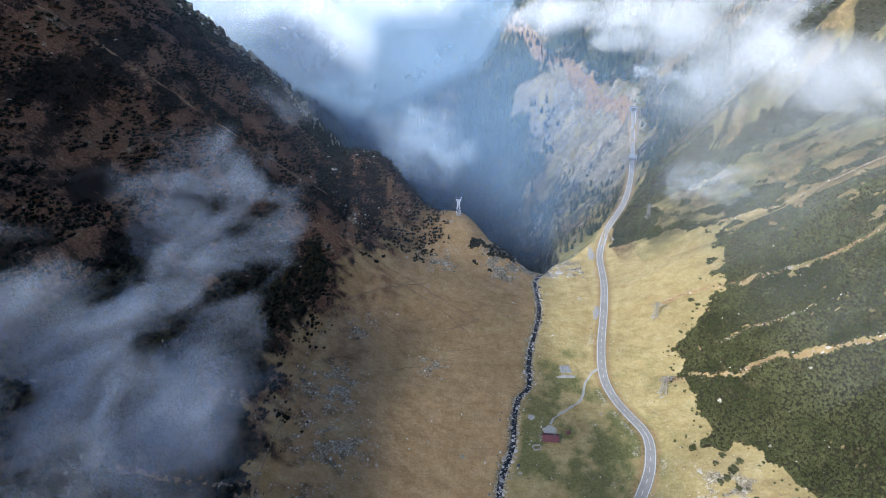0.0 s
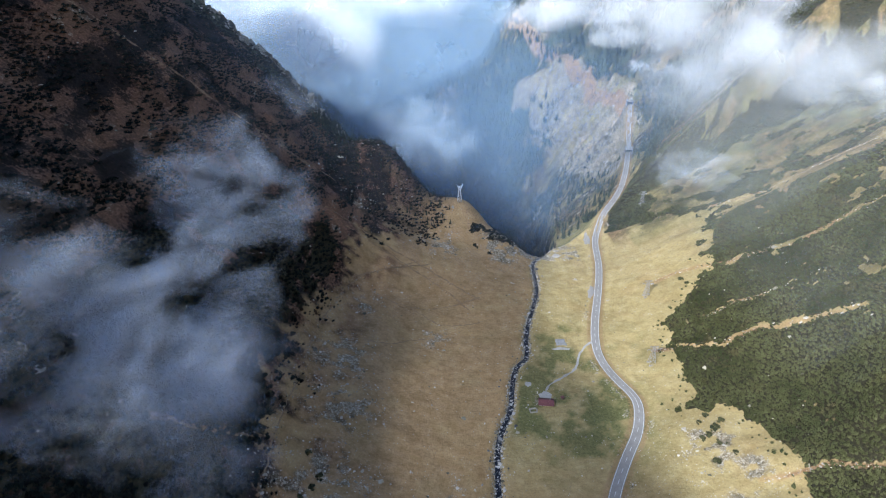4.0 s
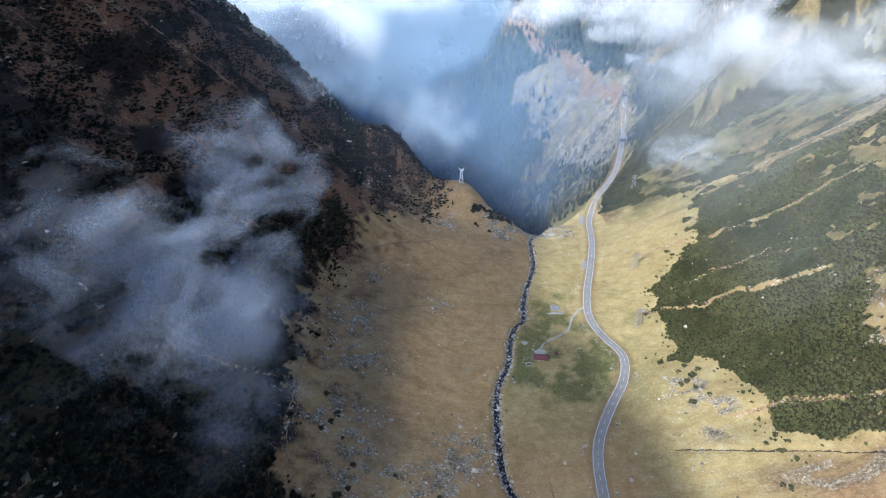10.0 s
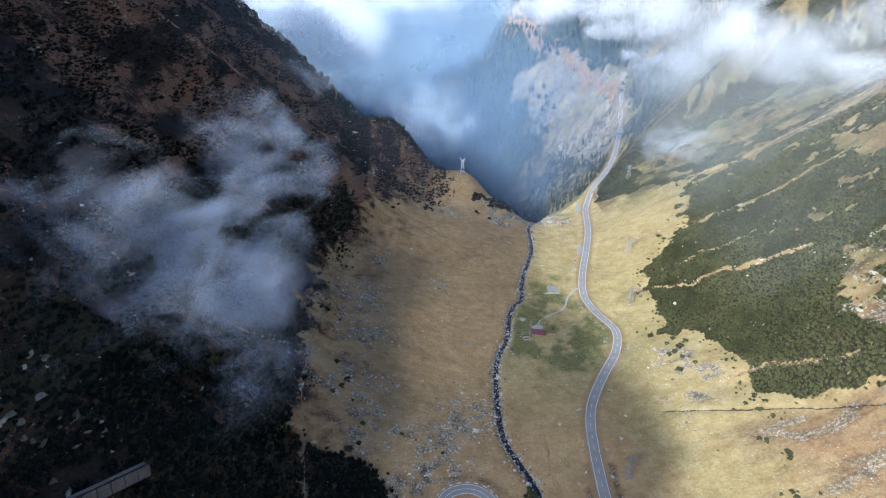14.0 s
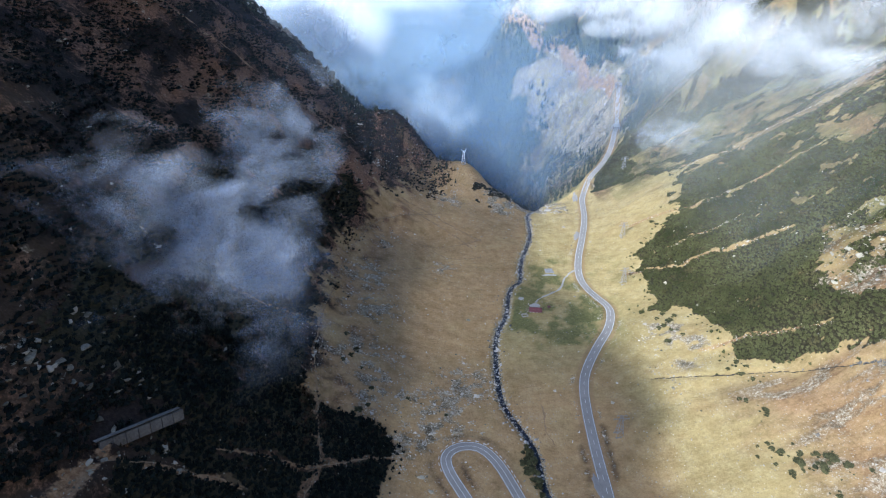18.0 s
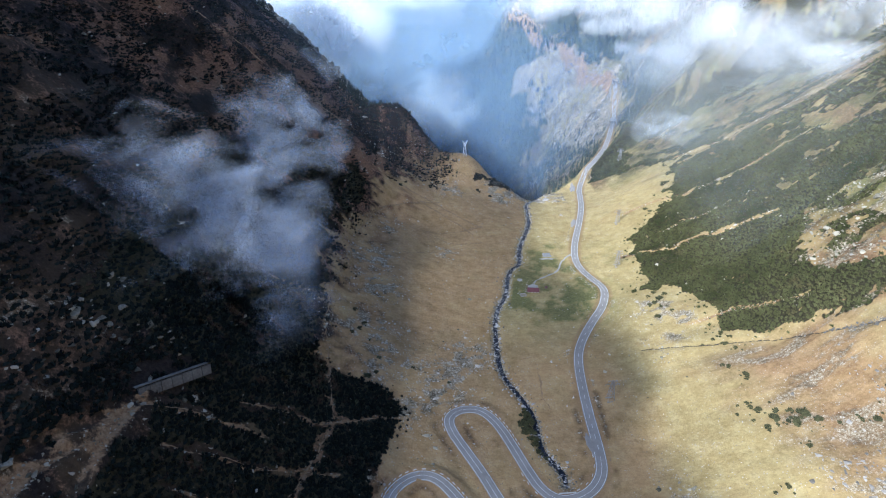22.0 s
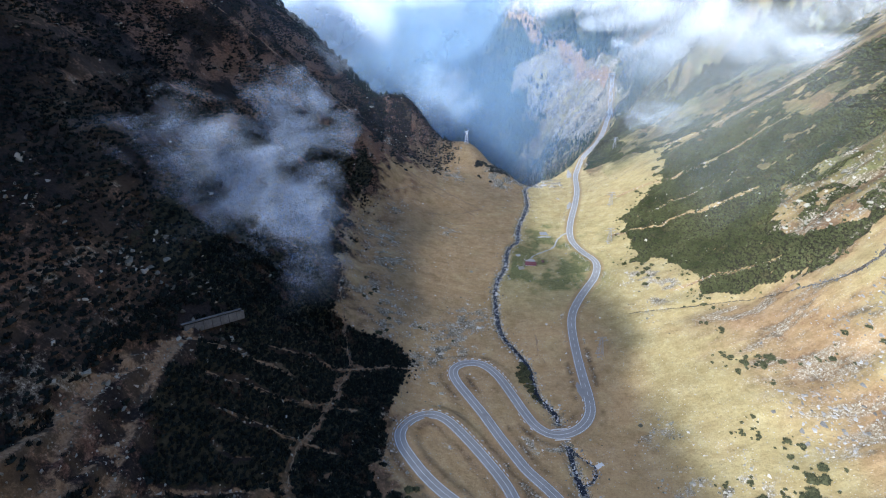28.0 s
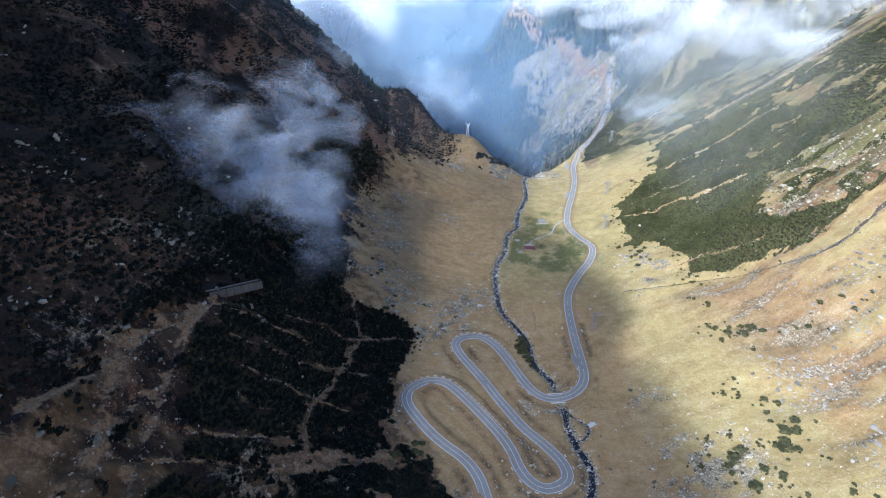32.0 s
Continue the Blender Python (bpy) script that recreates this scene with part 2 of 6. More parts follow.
def lattice(ix, iy, seed):
    h = (ix.astype(np.int64) * 374761393 + iy.astype(np.int64) * 668265263 + seed * 974711) & 0xFFFFFFFF
    h = ((h ^ (h >> 13)) * 1274126177) & 0xFFFFFFFF
    return ((h ^ (h >> 16)) & 0xFFFF) / 65535.0


def value_noise(x, y, seed=0):
    ix, iy = np.floor(x), np.floor(y)
    fx, fy = x - ix, y - iy
    fx, fy = fx * fx * (3 - 2 * fx), fy * fy * (3 - 2 * fy)
    a, b = lattice(ix, iy, seed), lattice(ix + 1, iy, seed)
    c, d = lattice(ix, iy + 1, seed), lattice(ix + 1, iy + 1, seed)
    return (a + (b - a) * fx) * (1 - fy) + (c + (d - c) * fx) * fy


def fractal(x, y, size, octaves=4, seed=0):
    """Noise between about -1 and 1, with its largest forms of that size in metres."""
    total, amount, f = 0.0, 0.0, 1.0 / size
    for k in range(octaves):
        w = 0.5 ** k
        total = total + w * (2 * value_noise(x * f + 17.3 * k, y * f - 9.1 * k, seed + k) - 1)
        amount += w
        f *= 2.03
    return total / amount * 1.6


def soft_plus(q, r):
    return r * np.logaddexp(0.0, q / r)


def soft_max(a, b, r):
    return b + soft_plus(a - b, r)


def bump(q, width):
    return np.exp(-(q / width) ** 2)


FLOOR = curve([(-6000, 330), (-900, 230), (-400, 95), (-230, 66), (-100, 38), (0, 19), (60, 11), (110, 7), (170, 4), (260, 0), (330, -3), (400, -8), (480, -12), (560, -13), (800, -20), (1200, -30)], 40)
LEFT_FOOT = curve([(-400, -80), (-100, -62), (40, -56), (120, -52), (200, -58), (260, -62), (350, -66), (450, -28), (520, -22), (600, -30), (700, -30)], 40)
RIGHT_FOOT = curve([(-300, 100), (0, 92), (60, 96), (120, 98), (200, 104), (260, 125), (390, 137), (490, 163), (560, 172), (700, 205), (800, 250), (1000, 330)], 50)
RIGHT_LOW = curve([(-200, 0.55), (60, 0.44), (260, 0.42), (400, 0.44), (490, 0.52), (600, 0.6)], 60)
RIGHT_HIGH = curve([(-200, 0.95), (60, 0.95), (260, 0.86), (400, 0.8), (490, 0.66), (600, 0.62), (900, 0.8)], 60)
BRINK = curve([(-600, 670), (-268, 652), (-199, 672), (-110, 612), (-60, 592), (-14, 572), (20, 556), (60, 505), (84, 474), (104, 488), (122, 530), (140, 640), (160, 780), (190, 900), (240, 940), (400, 980)], 18)
GORGE = curve([(400, -30), (480, -30), (520, -60), (600, -110), (800, -190), (1200, -270), (1600, -330), (2600, -420), (4000, -470), (6000, -470)], 60)
GORGE_X = curve([(300, 95), (480, 90), (600, 104), (800, 120), (1000, 95), (1200, 55), (1400, -70), (1600, -260), (1750, -420), (2400, -600), (4000, -700)], 80)
ROAD_X = curve([(-6000, 148), (480, 148), (515, 154), (544, 164), (573, 179), (608, 199), (644, 216), (698, 235), (770, 257), (812, 272), (872, 284), (900, 290), (1300, 300)], 8)
SHADE_PEAK = curve([(-1500, 900), (-620, 885), (-540, 845), (-460, 785), (-420, 757), (-380, 722), (-340, 686), (-300, 643), (-260, 606), (-220, 580), (-180, 558), (-140, 538), (-100, 514), (-60, 496), (-20, 468), (20, 448), (60, 428), (100, 390), (140, 320), (260, 160), (500, -200)], 14)


def CLIFF(x, y):
    """1 on the bare rock face of the far valley side, 0 away from it."""
    low = np.interp(y, [760, 860, 1047, 1170, 1390, 1520], [225, 195, 180, 165, 170, 205])
    high = np.interp(y, [760, 860, 938, 1175, 1290, 1360, 1410], [245, 300, 318, 302, 276, 215, 150])
    n = 22 * fractal(x, y, 90, 4, 44)
    return np.clip((x + n - low) / 22, 0, 1) * np.clip((high - x + n) / 22, 0, 1)


def land(x, y):
    """The height of the bare land, before road, stream and pads are cut into it."""
    x, y = np.asarray(x, float), np.asarray(y, float)
    base = FLOOR(y)
    left = soft_plus(LEFT_FOOT(y) - x, 9.0)
    # up the valley, out of view, the mountainside is cut low to let sun onto the meadow
    crest = np.interp(y, [-560, -330, -150, -90], [72, 99, 184, 620])
    left = np.where(left > crest, crest - 0.7 * np.minimum(left - crest, 300), left)
    rough = np.clip(left / 60.0, 0, 1)
    base = base + np.minimum(0.3 * soft_plus(-10 - x, 10.0), 12)
    z = base + 0.62 * np.minimum(left, 24) + 0.95 * np.maximum(left - 24, 0) + rough * (7 * fractal(x, y, 95, 5, 3) + 3.4 * np.abs(fractal(x, y, 24, 4, 5)))
    right = soft_plus(x - RIGHT_FOOT(y), 9.0)
    rough = np.clip(right / 70.0, 0, 1)
    gully = 4.0 * np.abs(fractal(x * 0.25 + y, y * 0.8 - x * 0.35, 70, 3, 11))
    z = z + RIGHT_LOW(y) * np.minimum(right, 92) + RIGHT_HIGH(y) * np.maximum(right - 92, 0) + rough * (gully - 2 + 4 * fractal(x, y, 120, 5, 7))
    z = z - 0.3 * np.maximum(right - 420, 0)
    # the spur that closes the meadow on its lower side, and the knoll of the white pylon
    z = z + 54 * bump(x + 58, 42) * bump(y - 562, 34) + 12 * bump(x - 58, 26) * bump(y - 496, 24) + 13 * bump(x + 10, 55) * bump(y - 470, 60) + 33 * bump(x - 14, 36) * bump(y - 538, 34)
    z = z + 0.7 * fractal(x, y, 38, 4, 21) + 0.3 * fractal(x, y, 8, 3, 23)
    # beyond the brink the land falls to the gorge
    over = soft_plus(y - BRINK(x) - 6 * fractal(x, y, 40, 4, 31), 4.0)
    z = z - 0.95 * over
    # below the road the slope drops into the gorge
    z = z - 0.8 * soft_plus(np.minimum(ROAD_X(y) - 9 - x, x - 84), 3.0) * np.clip((y - 500) / 40, 0, 1)
    far_x = x - GORGE_X(y)
    rise = np.interp(y, [1300, 1750], [1.15, 0.54])
    far = GORGE(y) + rise * soft_plus(far_x, 12.0) + 0.72 * soft_plus(-far_x, 12.0) * (1 - 0.5 * np.clip((y - 2600) / 900, 0, 1))
    far = far + 1.2 * soft_plus(x - 112, 8.0) * np.clip((y - 1450) / 250, 0, 1) - 0.6 * np.minimum(soft_plus(y - 1830, 20.0), 500)
    far = far + np.clip((y - 500) / 500, 0, 1) * (38 * fractal(x, y, 330, 6, 41) + 9 * np.abs(fractal(x, y, 60, 4, 43)))
    ledge = CLIFF(x, y)
    far = far + ledge * (26 * np.abs(fractal(x * 0.5 + 0.3 * y, y - 0.4 * x, 70, 5, 48)) + 9 * np.sign(fractal(x, y, 55, 2, 49)) * np.abs(fractal(x, y, 22, 3, 50)))
    far = np.minimum(far, np.interp(x, [-700, -100, 200], [60, 200, 560]) + 70 * fractal(x, y, 700, 4, 45))
    # the last ridge in the distance
    far = np.maximum(far, -292 - np.where(y < 4250, 0.12, 0.5) * np.abs(y - 4250) + 0.012 * x + 14 * fractal(x, y, 420, 5, 47))
    far = far - 2.5 * np.maximum(0, np.interp(x, [40, 110, 260], [720, 500, 640]) - y)
    z = soft_max(z, far, 5.0)
    # an unseen peak added up the valley to keep the left mountainside in shade
    u, v = 0.77 * x - 0.64 * y, 0.64 * x + 0.77 * y
    peak = SHADE_PEAK(u) - 22 - 0.95 * np.abs(v + 700) + 5 * fractal(x, y, 60, 4, 51) * np.clip((-v - 300) / 200, 0, 1)
    return np.where(y < 100, np.maximum(z, peak), z)

# ---- lines in the plan: road, stream, tracks ----
def smooth_line(points, step=2.0, rounds=3):
    p = np.array(points, float)
    for _ in range(rounds):
        q = np.empty((2 * len(p), 2))
        q[0], q[-1] = p[0], p[-1]
        q[1:-1:2], q[2:-1:2] = 0.75 * p[:-1] + 0.25 * p[1:], 0.25 * p[:-1] + 0.75 * p[1:]
        p = q
    d = np.concatenate([[0], np.cumsum(np.hypot(*np.diff(p, axis=0).T))])
    s = np.linspace(0, d[-1], max(3, int(d[-1] / step)))
    return np.column_stack([np.interp(s, d, p[:, 0]), np.interp(s, d, p[:, 1])])


ROAD_POINTS = [(24, -420), (2, -300), (8, -210), (20, -150), (20, -105), (9, -58), (6, -37), (4, -25), (1, -17), (-5, -8), (-13, -1), (-22, 9), (-29, 19), (-35, 29), (-36.5, 39), (-32, 49), (-25, 56.5), (-17, 58.5), (-9, 54), (1, 40), (10, 25),
               (18, 9), (22, -3), (24, -16), (28, -26), (35, -31), (42, -29), (47.5, -24), (48, -16), (45, -7), (39, 4), (31, 16), (25, 30), (18, 46), (11, 64), (2, 82), (-5, 96), (-7, 106), (-2, 113), (7, 115.5), (15, 113), (23, 102)]
ROAD_POINTS_LOWER = [(30, 83), (36, 64), (41, 52), (49, 45.5), (59, 47), (68, 53), (75, 64), (77, 78), (78, 107), (80, 142), (83, 169), (89, 188), (104, 216), (115, 233), (122, 252), (124, 267), (117, 286), (112, 306), (111.5, 327),
                     (119, 362), (133, 409), (145, 455), (150, 486), (154, 515), (164, 544), (179, 573), (199, 608), (216, 644), (235, 698), (257, 770), (272, 812), (284, 872), (290, 900)]
STREAM_POINTS = [(90, -420), (60, -260), (40, -140), (50, -80), (54, -40), (60, -24), (61, -14), (58, -1), (56, 9), (56, 21), (57, 36), (54, 44), (54, 55), (55, 62), (51, 72), (45, 82), (45, 103), (44, 117), (36, 136), (29, 153), (28, 179), (29, 209), (31, 228), (35, 242), (42, 258),
                 (45, 283), (50, 305), (60, 314), (61, 336), (66, 362), (77, 398), (82, 421), (83, 452), (84, 470), (96, 486), (104, 520), (106, 580)]
LOOP_POINTS = [(57, 35), (63, 26), (68.5, 19), (66, 13), (62, 8), (56, 5)]
road_line = smooth_line(ROAD_POINTS + ROAD_POINTS_LOWER)
stream_line = smooth_line(STREAM_POINTS)
loop_line = smooth_line(LOOP_POINTS, 1.5)
TRACKS = [  # width and course of the paths
    (1.1, [(-76, -110), (-78, -60), (-79, -43), (-81, -24), (-82, 2), (-80, 12), (-74, 38), (-71, 66), (-69, 83), (-74, 104), (-79, 129), (-86, 156), (-90, 190), (-91, 220), (-90, 239), (-90, 269), (-90, 316), (-85, 341), (-79, 376), (-61, 406), (-40, 424), (-22, 442)]),
    (4.6, [(-134, 31), (-138, 5), (-144, -19), (-144, -41), (-146, -61), (-148, -76), (-150, -110)]),
    (3.5, [(-134, 28), (-132, -8), (-130, -25), (-129, -44), (-132, -66), (-131, -79), (-128, -100)]),
    (3.6, [(-145, -94), (-136, -92), (-130, -86), (-120, -79), (-109, -66), (-96, -55), (-87, -41), (-71, -28), (-39, -17)]),
    (1.6, [(-121, 32), (-111, 41), (-94, 46)]),
    (1.2, [(-111, -19), (-100, -20), (-93, -14)]),
    (3.0, [(-160, -165), (-128, -119), (-117, -104), (-107, -94), (-97, -77), (-80, -47), (-62, -25), (-48, -20)]),
    (2.4, [(-133, 27), (-134, -1), (-131, -28), (-124, -60), (-121, -86), (-117, -104), (-108, -122), (-100, -150)]),
    (2.0, [(-150, -150), (-131, -113), (-131, -97), (-136, -69), (-143, -36), (-141, -18), (-135, 1)]),
    (1.5, [(-133, 27), (-115, 38), (-100, 47), (-93, 45)]),
    (1.4, [(-109, 59), (-92, 68), (-72, 77), (-56, 89), (-34, 99)]),
    (1.0, [(-122, 14), (-113, 18), (-97, 25), (-75, 39), (-60, 44)]),
    (1.0, [(-113, -2), (-99, 3), (-88, 5), (-81, 8), (-64, 8)]),
    (2.6, [(-105, -70), (-99, -58), (-88, -49), (-80, -43)]),
    (3.0, [(-133, 172), (-127, 176), (-115, 185), (-102, 191), (-90, 200)]),
    (0.6, [(52, 155), (55, 143), (52, 130), (56, 118)]),
    (0.6, [(-60, 318), (-44, 313), (-18, 336), (10, 330)]),
    (0.6, [(-30, 375), (0, 350), (28, 362)]),
    (1.0, [(-60, 380), (-30, 372), (0, 380), (30, 400)]),
    (0.9, [(-76, 387), (-65, 401), (-40, 424), (-12, 442)]),
    (0.8, [(-104, 439), (-79, 447), (-50, 442), (-22, 438), (7, 415), (30, 395)]),
    (0.8, [(-86, 436), (-41, 435), (-2, 410), (20, 380)]),
    (4.0, [(-277, 433), (-255, 444), (-231, 450), (-201, 464), (-164, 471), (-129, 481), (-95, 495)]),
    (2.0, [(-117, -58), (-106, -48), (-93, -34), (-86, -28)]),
]
HUT_TRACK = smooth_line([(110, 333), (104, 328), (97, 317), (92, 300), (79, 290), (70, 283), (67, 277)])
track_lines = [(w, smooth_line(p)) for w, p in TRACKS]


def away(x, y, line):
    """How far points lie from a line in the plan, and which of its vertices is next to them."""
    best, which = np.full(x.shape, 1e9), np.zeros(x.shape, int)
    for k in range(len(line)):
        d = (x - line[k, 0]) ** 2 + (y - line[k, 1]) ** 2
        near = d < best
        best[near], which[near] = d[near], k
    return np.sqrt(best), which


def eased(values, reach):
    core = np.hanning(2 * reach + 3)[1:-1]
    return np.convolve(np.pad(values, reach, mode="edge"), core / core.sum(), "valid")


road_z = eased(land(road_line[:, 0], road_line[:, 1]), 14) + 0.3
stream_z = eased(land(stream_line[:, 0], stream_line[:, 1]), 5) - 1.5
loop_z = np.interp(np.arange(len(loop_line)), [0, len(loop_line) - 1], [land(57, 35) - 1.2, land(56, 5) - 1.2])

# ---- the ground, one sheet out to the horizon, finest where the camera passes ----
def spaced(lo, hi, step, ends, growth, growth_up=0):
    core = list(np.arange(lo, hi, step))
    a, s = lo, step
    while a > ends[0]:
        s *= growth
        a -= s
        core.insert(0, a)
    a, s = core[-1], step
    while a < ends[1]:
        s *= growth_up or growth
        a += s
        core.append(a)
    return np.array(core)


GX = spaced(-215, 290, 1.7, (-4600, 4600), 1.045, 1.03)
GY = spaced(-75, 600, 1.9, (-2600, 4650), 1.035, 1.012)
MX, MY = np.meshgrid(GX, GY)
HZ = land(MX, MY)
road_away = np.full(MX.shape, 1e9)


def carve(line, line_z, flat, blend, down=False):
    """Lays the ground to the height of a line; within flat it is level, over blend it eases out."""
    (x0, y0), (x1, y1) = line.min(0) - flat - blend, line.max(0) + flat + blend
    i0, i1, j0, j1 = *np.searchsorted(GY, (y0, y1)), *np.searchsorted(GX, (x0, x1))
    sx, sy = MX[i0:i1, j0:j1], MY[i0:i1, j0:j1]
    d, k = away(sx, sy, line)
    w = np.clip(1 - (d - flat) / blend, 0, 1)
    w = w * w * (3 - 2 * w)
    part_z = HZ[i0:i1, j0:j1]
    goal = np.minimum(part_z, line_z[k]) if down else line_z[k]
    HZ[i0:i1, j0:j1] = part_z * (1 - w) + goal * w
    return (slice(i0, i1), slice(j0, j1)), d


carve(stream_line, stream_z - 0.2, 1.4, 3.0, True)
carve(loop_line, loop_z - 0.2, 0.8, 1.8, True)
where, d = carve(road_line, road_z - 0.12, 5.0, 6.5)
road_away[where] = d
for w, line in track_lines:
    carve(line, eased(land(line[:, 0], line[:, 1]), 4) - 0.1, w * 0.5, 1.5 + w * 0.4)


def ground_z(x, y):
    """The height of the finished ground."""
    x, y = np.asarray(x, float), np.asarray(y, float)
    j = np.clip(np.searchsorted(GX, x) - 1, 0, len(GX) - 2)
    i = np.clip(np.searchsorted(GY, y) - 1, 0, len(GY) - 2)
    fx, fy = (x - GX[j]) / (GX[j + 1] - GX[j]), (y - GY[i]) / (GY[i + 1] - GY[i])
    return (HZ[i, j] * (1 - fx) + HZ[i, j + 1] * fx) * (1 - fy) + (HZ[i + 1, j] * (1 - fx) + HZ[i + 1, j + 1] * fx) * fy


# dark rills cut into the grass
RILLS = [(0.55, [(275, 108), (258, 108), (245, 102), (230, 98), (221, 104), (210, 117), (195, 135), (167, 148), (145, 158), (125, 167)])]
rill_lines = [(w, smooth_line(p, 1.5)) for w, p in RILLS]
for w, line in rill_lines:
    carve(line, land(line[:, 0], line[:, 1]) - 0.9 * w - 0.2, w, 1.6)


# ---- what grows where ----
def inside(x, y, poly):
    hit = np.zeros(np.shape(x), bool)
    for (ax, ay), (bx, by) in zip(poly, poly[1:] + poly[:1]):
        if ay != by:
            hit ^= ((ay > y) != (by > y)) & (x < (bx - ax) * (y - ay) / (by - ay) + ax)
    return hit


def band(x, y, points, width):
    """1 on a line, 0 further off than its width."""
    best = np.full(np.shape(x), 1e9)
    for (ax, ay), (bx, by) in zip(points, points[1:]):
        t = np.clip(((x - ax) * (bx - ax) + (y - ay) * (by - ay)) / ((bx - ax) ** 2 + (by - ay) ** 2), 0, 1)
        best = np.minimum(best, np.hypot(x - ax - t * (bx - ax), y - ay - t * (by - ay)))
    return np.clip(1.5 - best / width, 0, 1)


PINES_RIGHT = [(256, 500), (236, 441), (218, 398), (196, 367), (168, 344), (163, 319), (157, 278), (154, 246), (165, 246), (175, 225), (177, 200), (180, 184), (171, 160), (187, 147), (213, 132), (228, 118), (240, 126),
               (262, 130), (300, 135), (420, 120), (620, 200), (620, 640), (300, 620), (268, 560), (214, 540), (196, 556), (206, 530), (240, 502)]
SCREE_RIGHT = [(236, 206), (226, 180), (232, 160), (248, 142), (266, 132), (310, 150), (330, 190), (322, 224), (290, 250), (264, 252)]
PINES_LEFT = [(-125, 60), (-103, 116), (-85, 128), (-69, 121), (-49, 122), (-33, 108), (-37, 86), (-43, 63), (-43, 40), (-43, 13), (-34, -6), (-22, -14), (-12, -38), (-20, -66), (-32, -92), (-27, -118), (-44, -150), (-70, -190), (-100, -170), (-112, -117), (-115, -97), (-115, -61), (-129, -20), (-133, 5)]
OPEN_LEFT = [(-160, -120), (-148, -89), (-145, -70), (-152, -33), (-147, -10), (-135, 8), (-131, -17), (-113, -61), (-114, -84), (-110, -117), (-100, -160), (-160, -170)]
DARK_FOOT = [(-100, 420), (-86, 404), (-96, 356), (-101, 319), (-105, 282), (-104, 252), (-96, 223), (-96, 190), (-90, 150), (-86, 128), (-103, 116), (-125, 60), (-170, 60), (-185, 200), (-170, 330), (-140, 410)]
GULLIES = [(2.8, [(178, 402), (192, 405), (211, 398), (239, 388), (261, 363), (279, 360), (305, 360), (326, 351)]), (2.7, [(150, 311), (170, 305), (189, 297), (214, 301), (238, 287), (255, 275)]),
           (1.5, [(160, 182), (170, 180), (190, 179), (206, 163), (215, 152)]), (0.9, [(190, 330), (215, 338), (240, 330), (262, 322)]),
           (2.2, [(255, 500), (275, 480), (300, 470), (340, 462), (400, 440)])]


FAR_LEDGES = [[(292, 905), (288, 930), (283, 980), (280, 1060), (284, 1165), (273, 1220), (262, 1300), (244, 1392), (215, 1500), (165, 1660), (112, 1795), (70, 1760), (20, 1740)]]


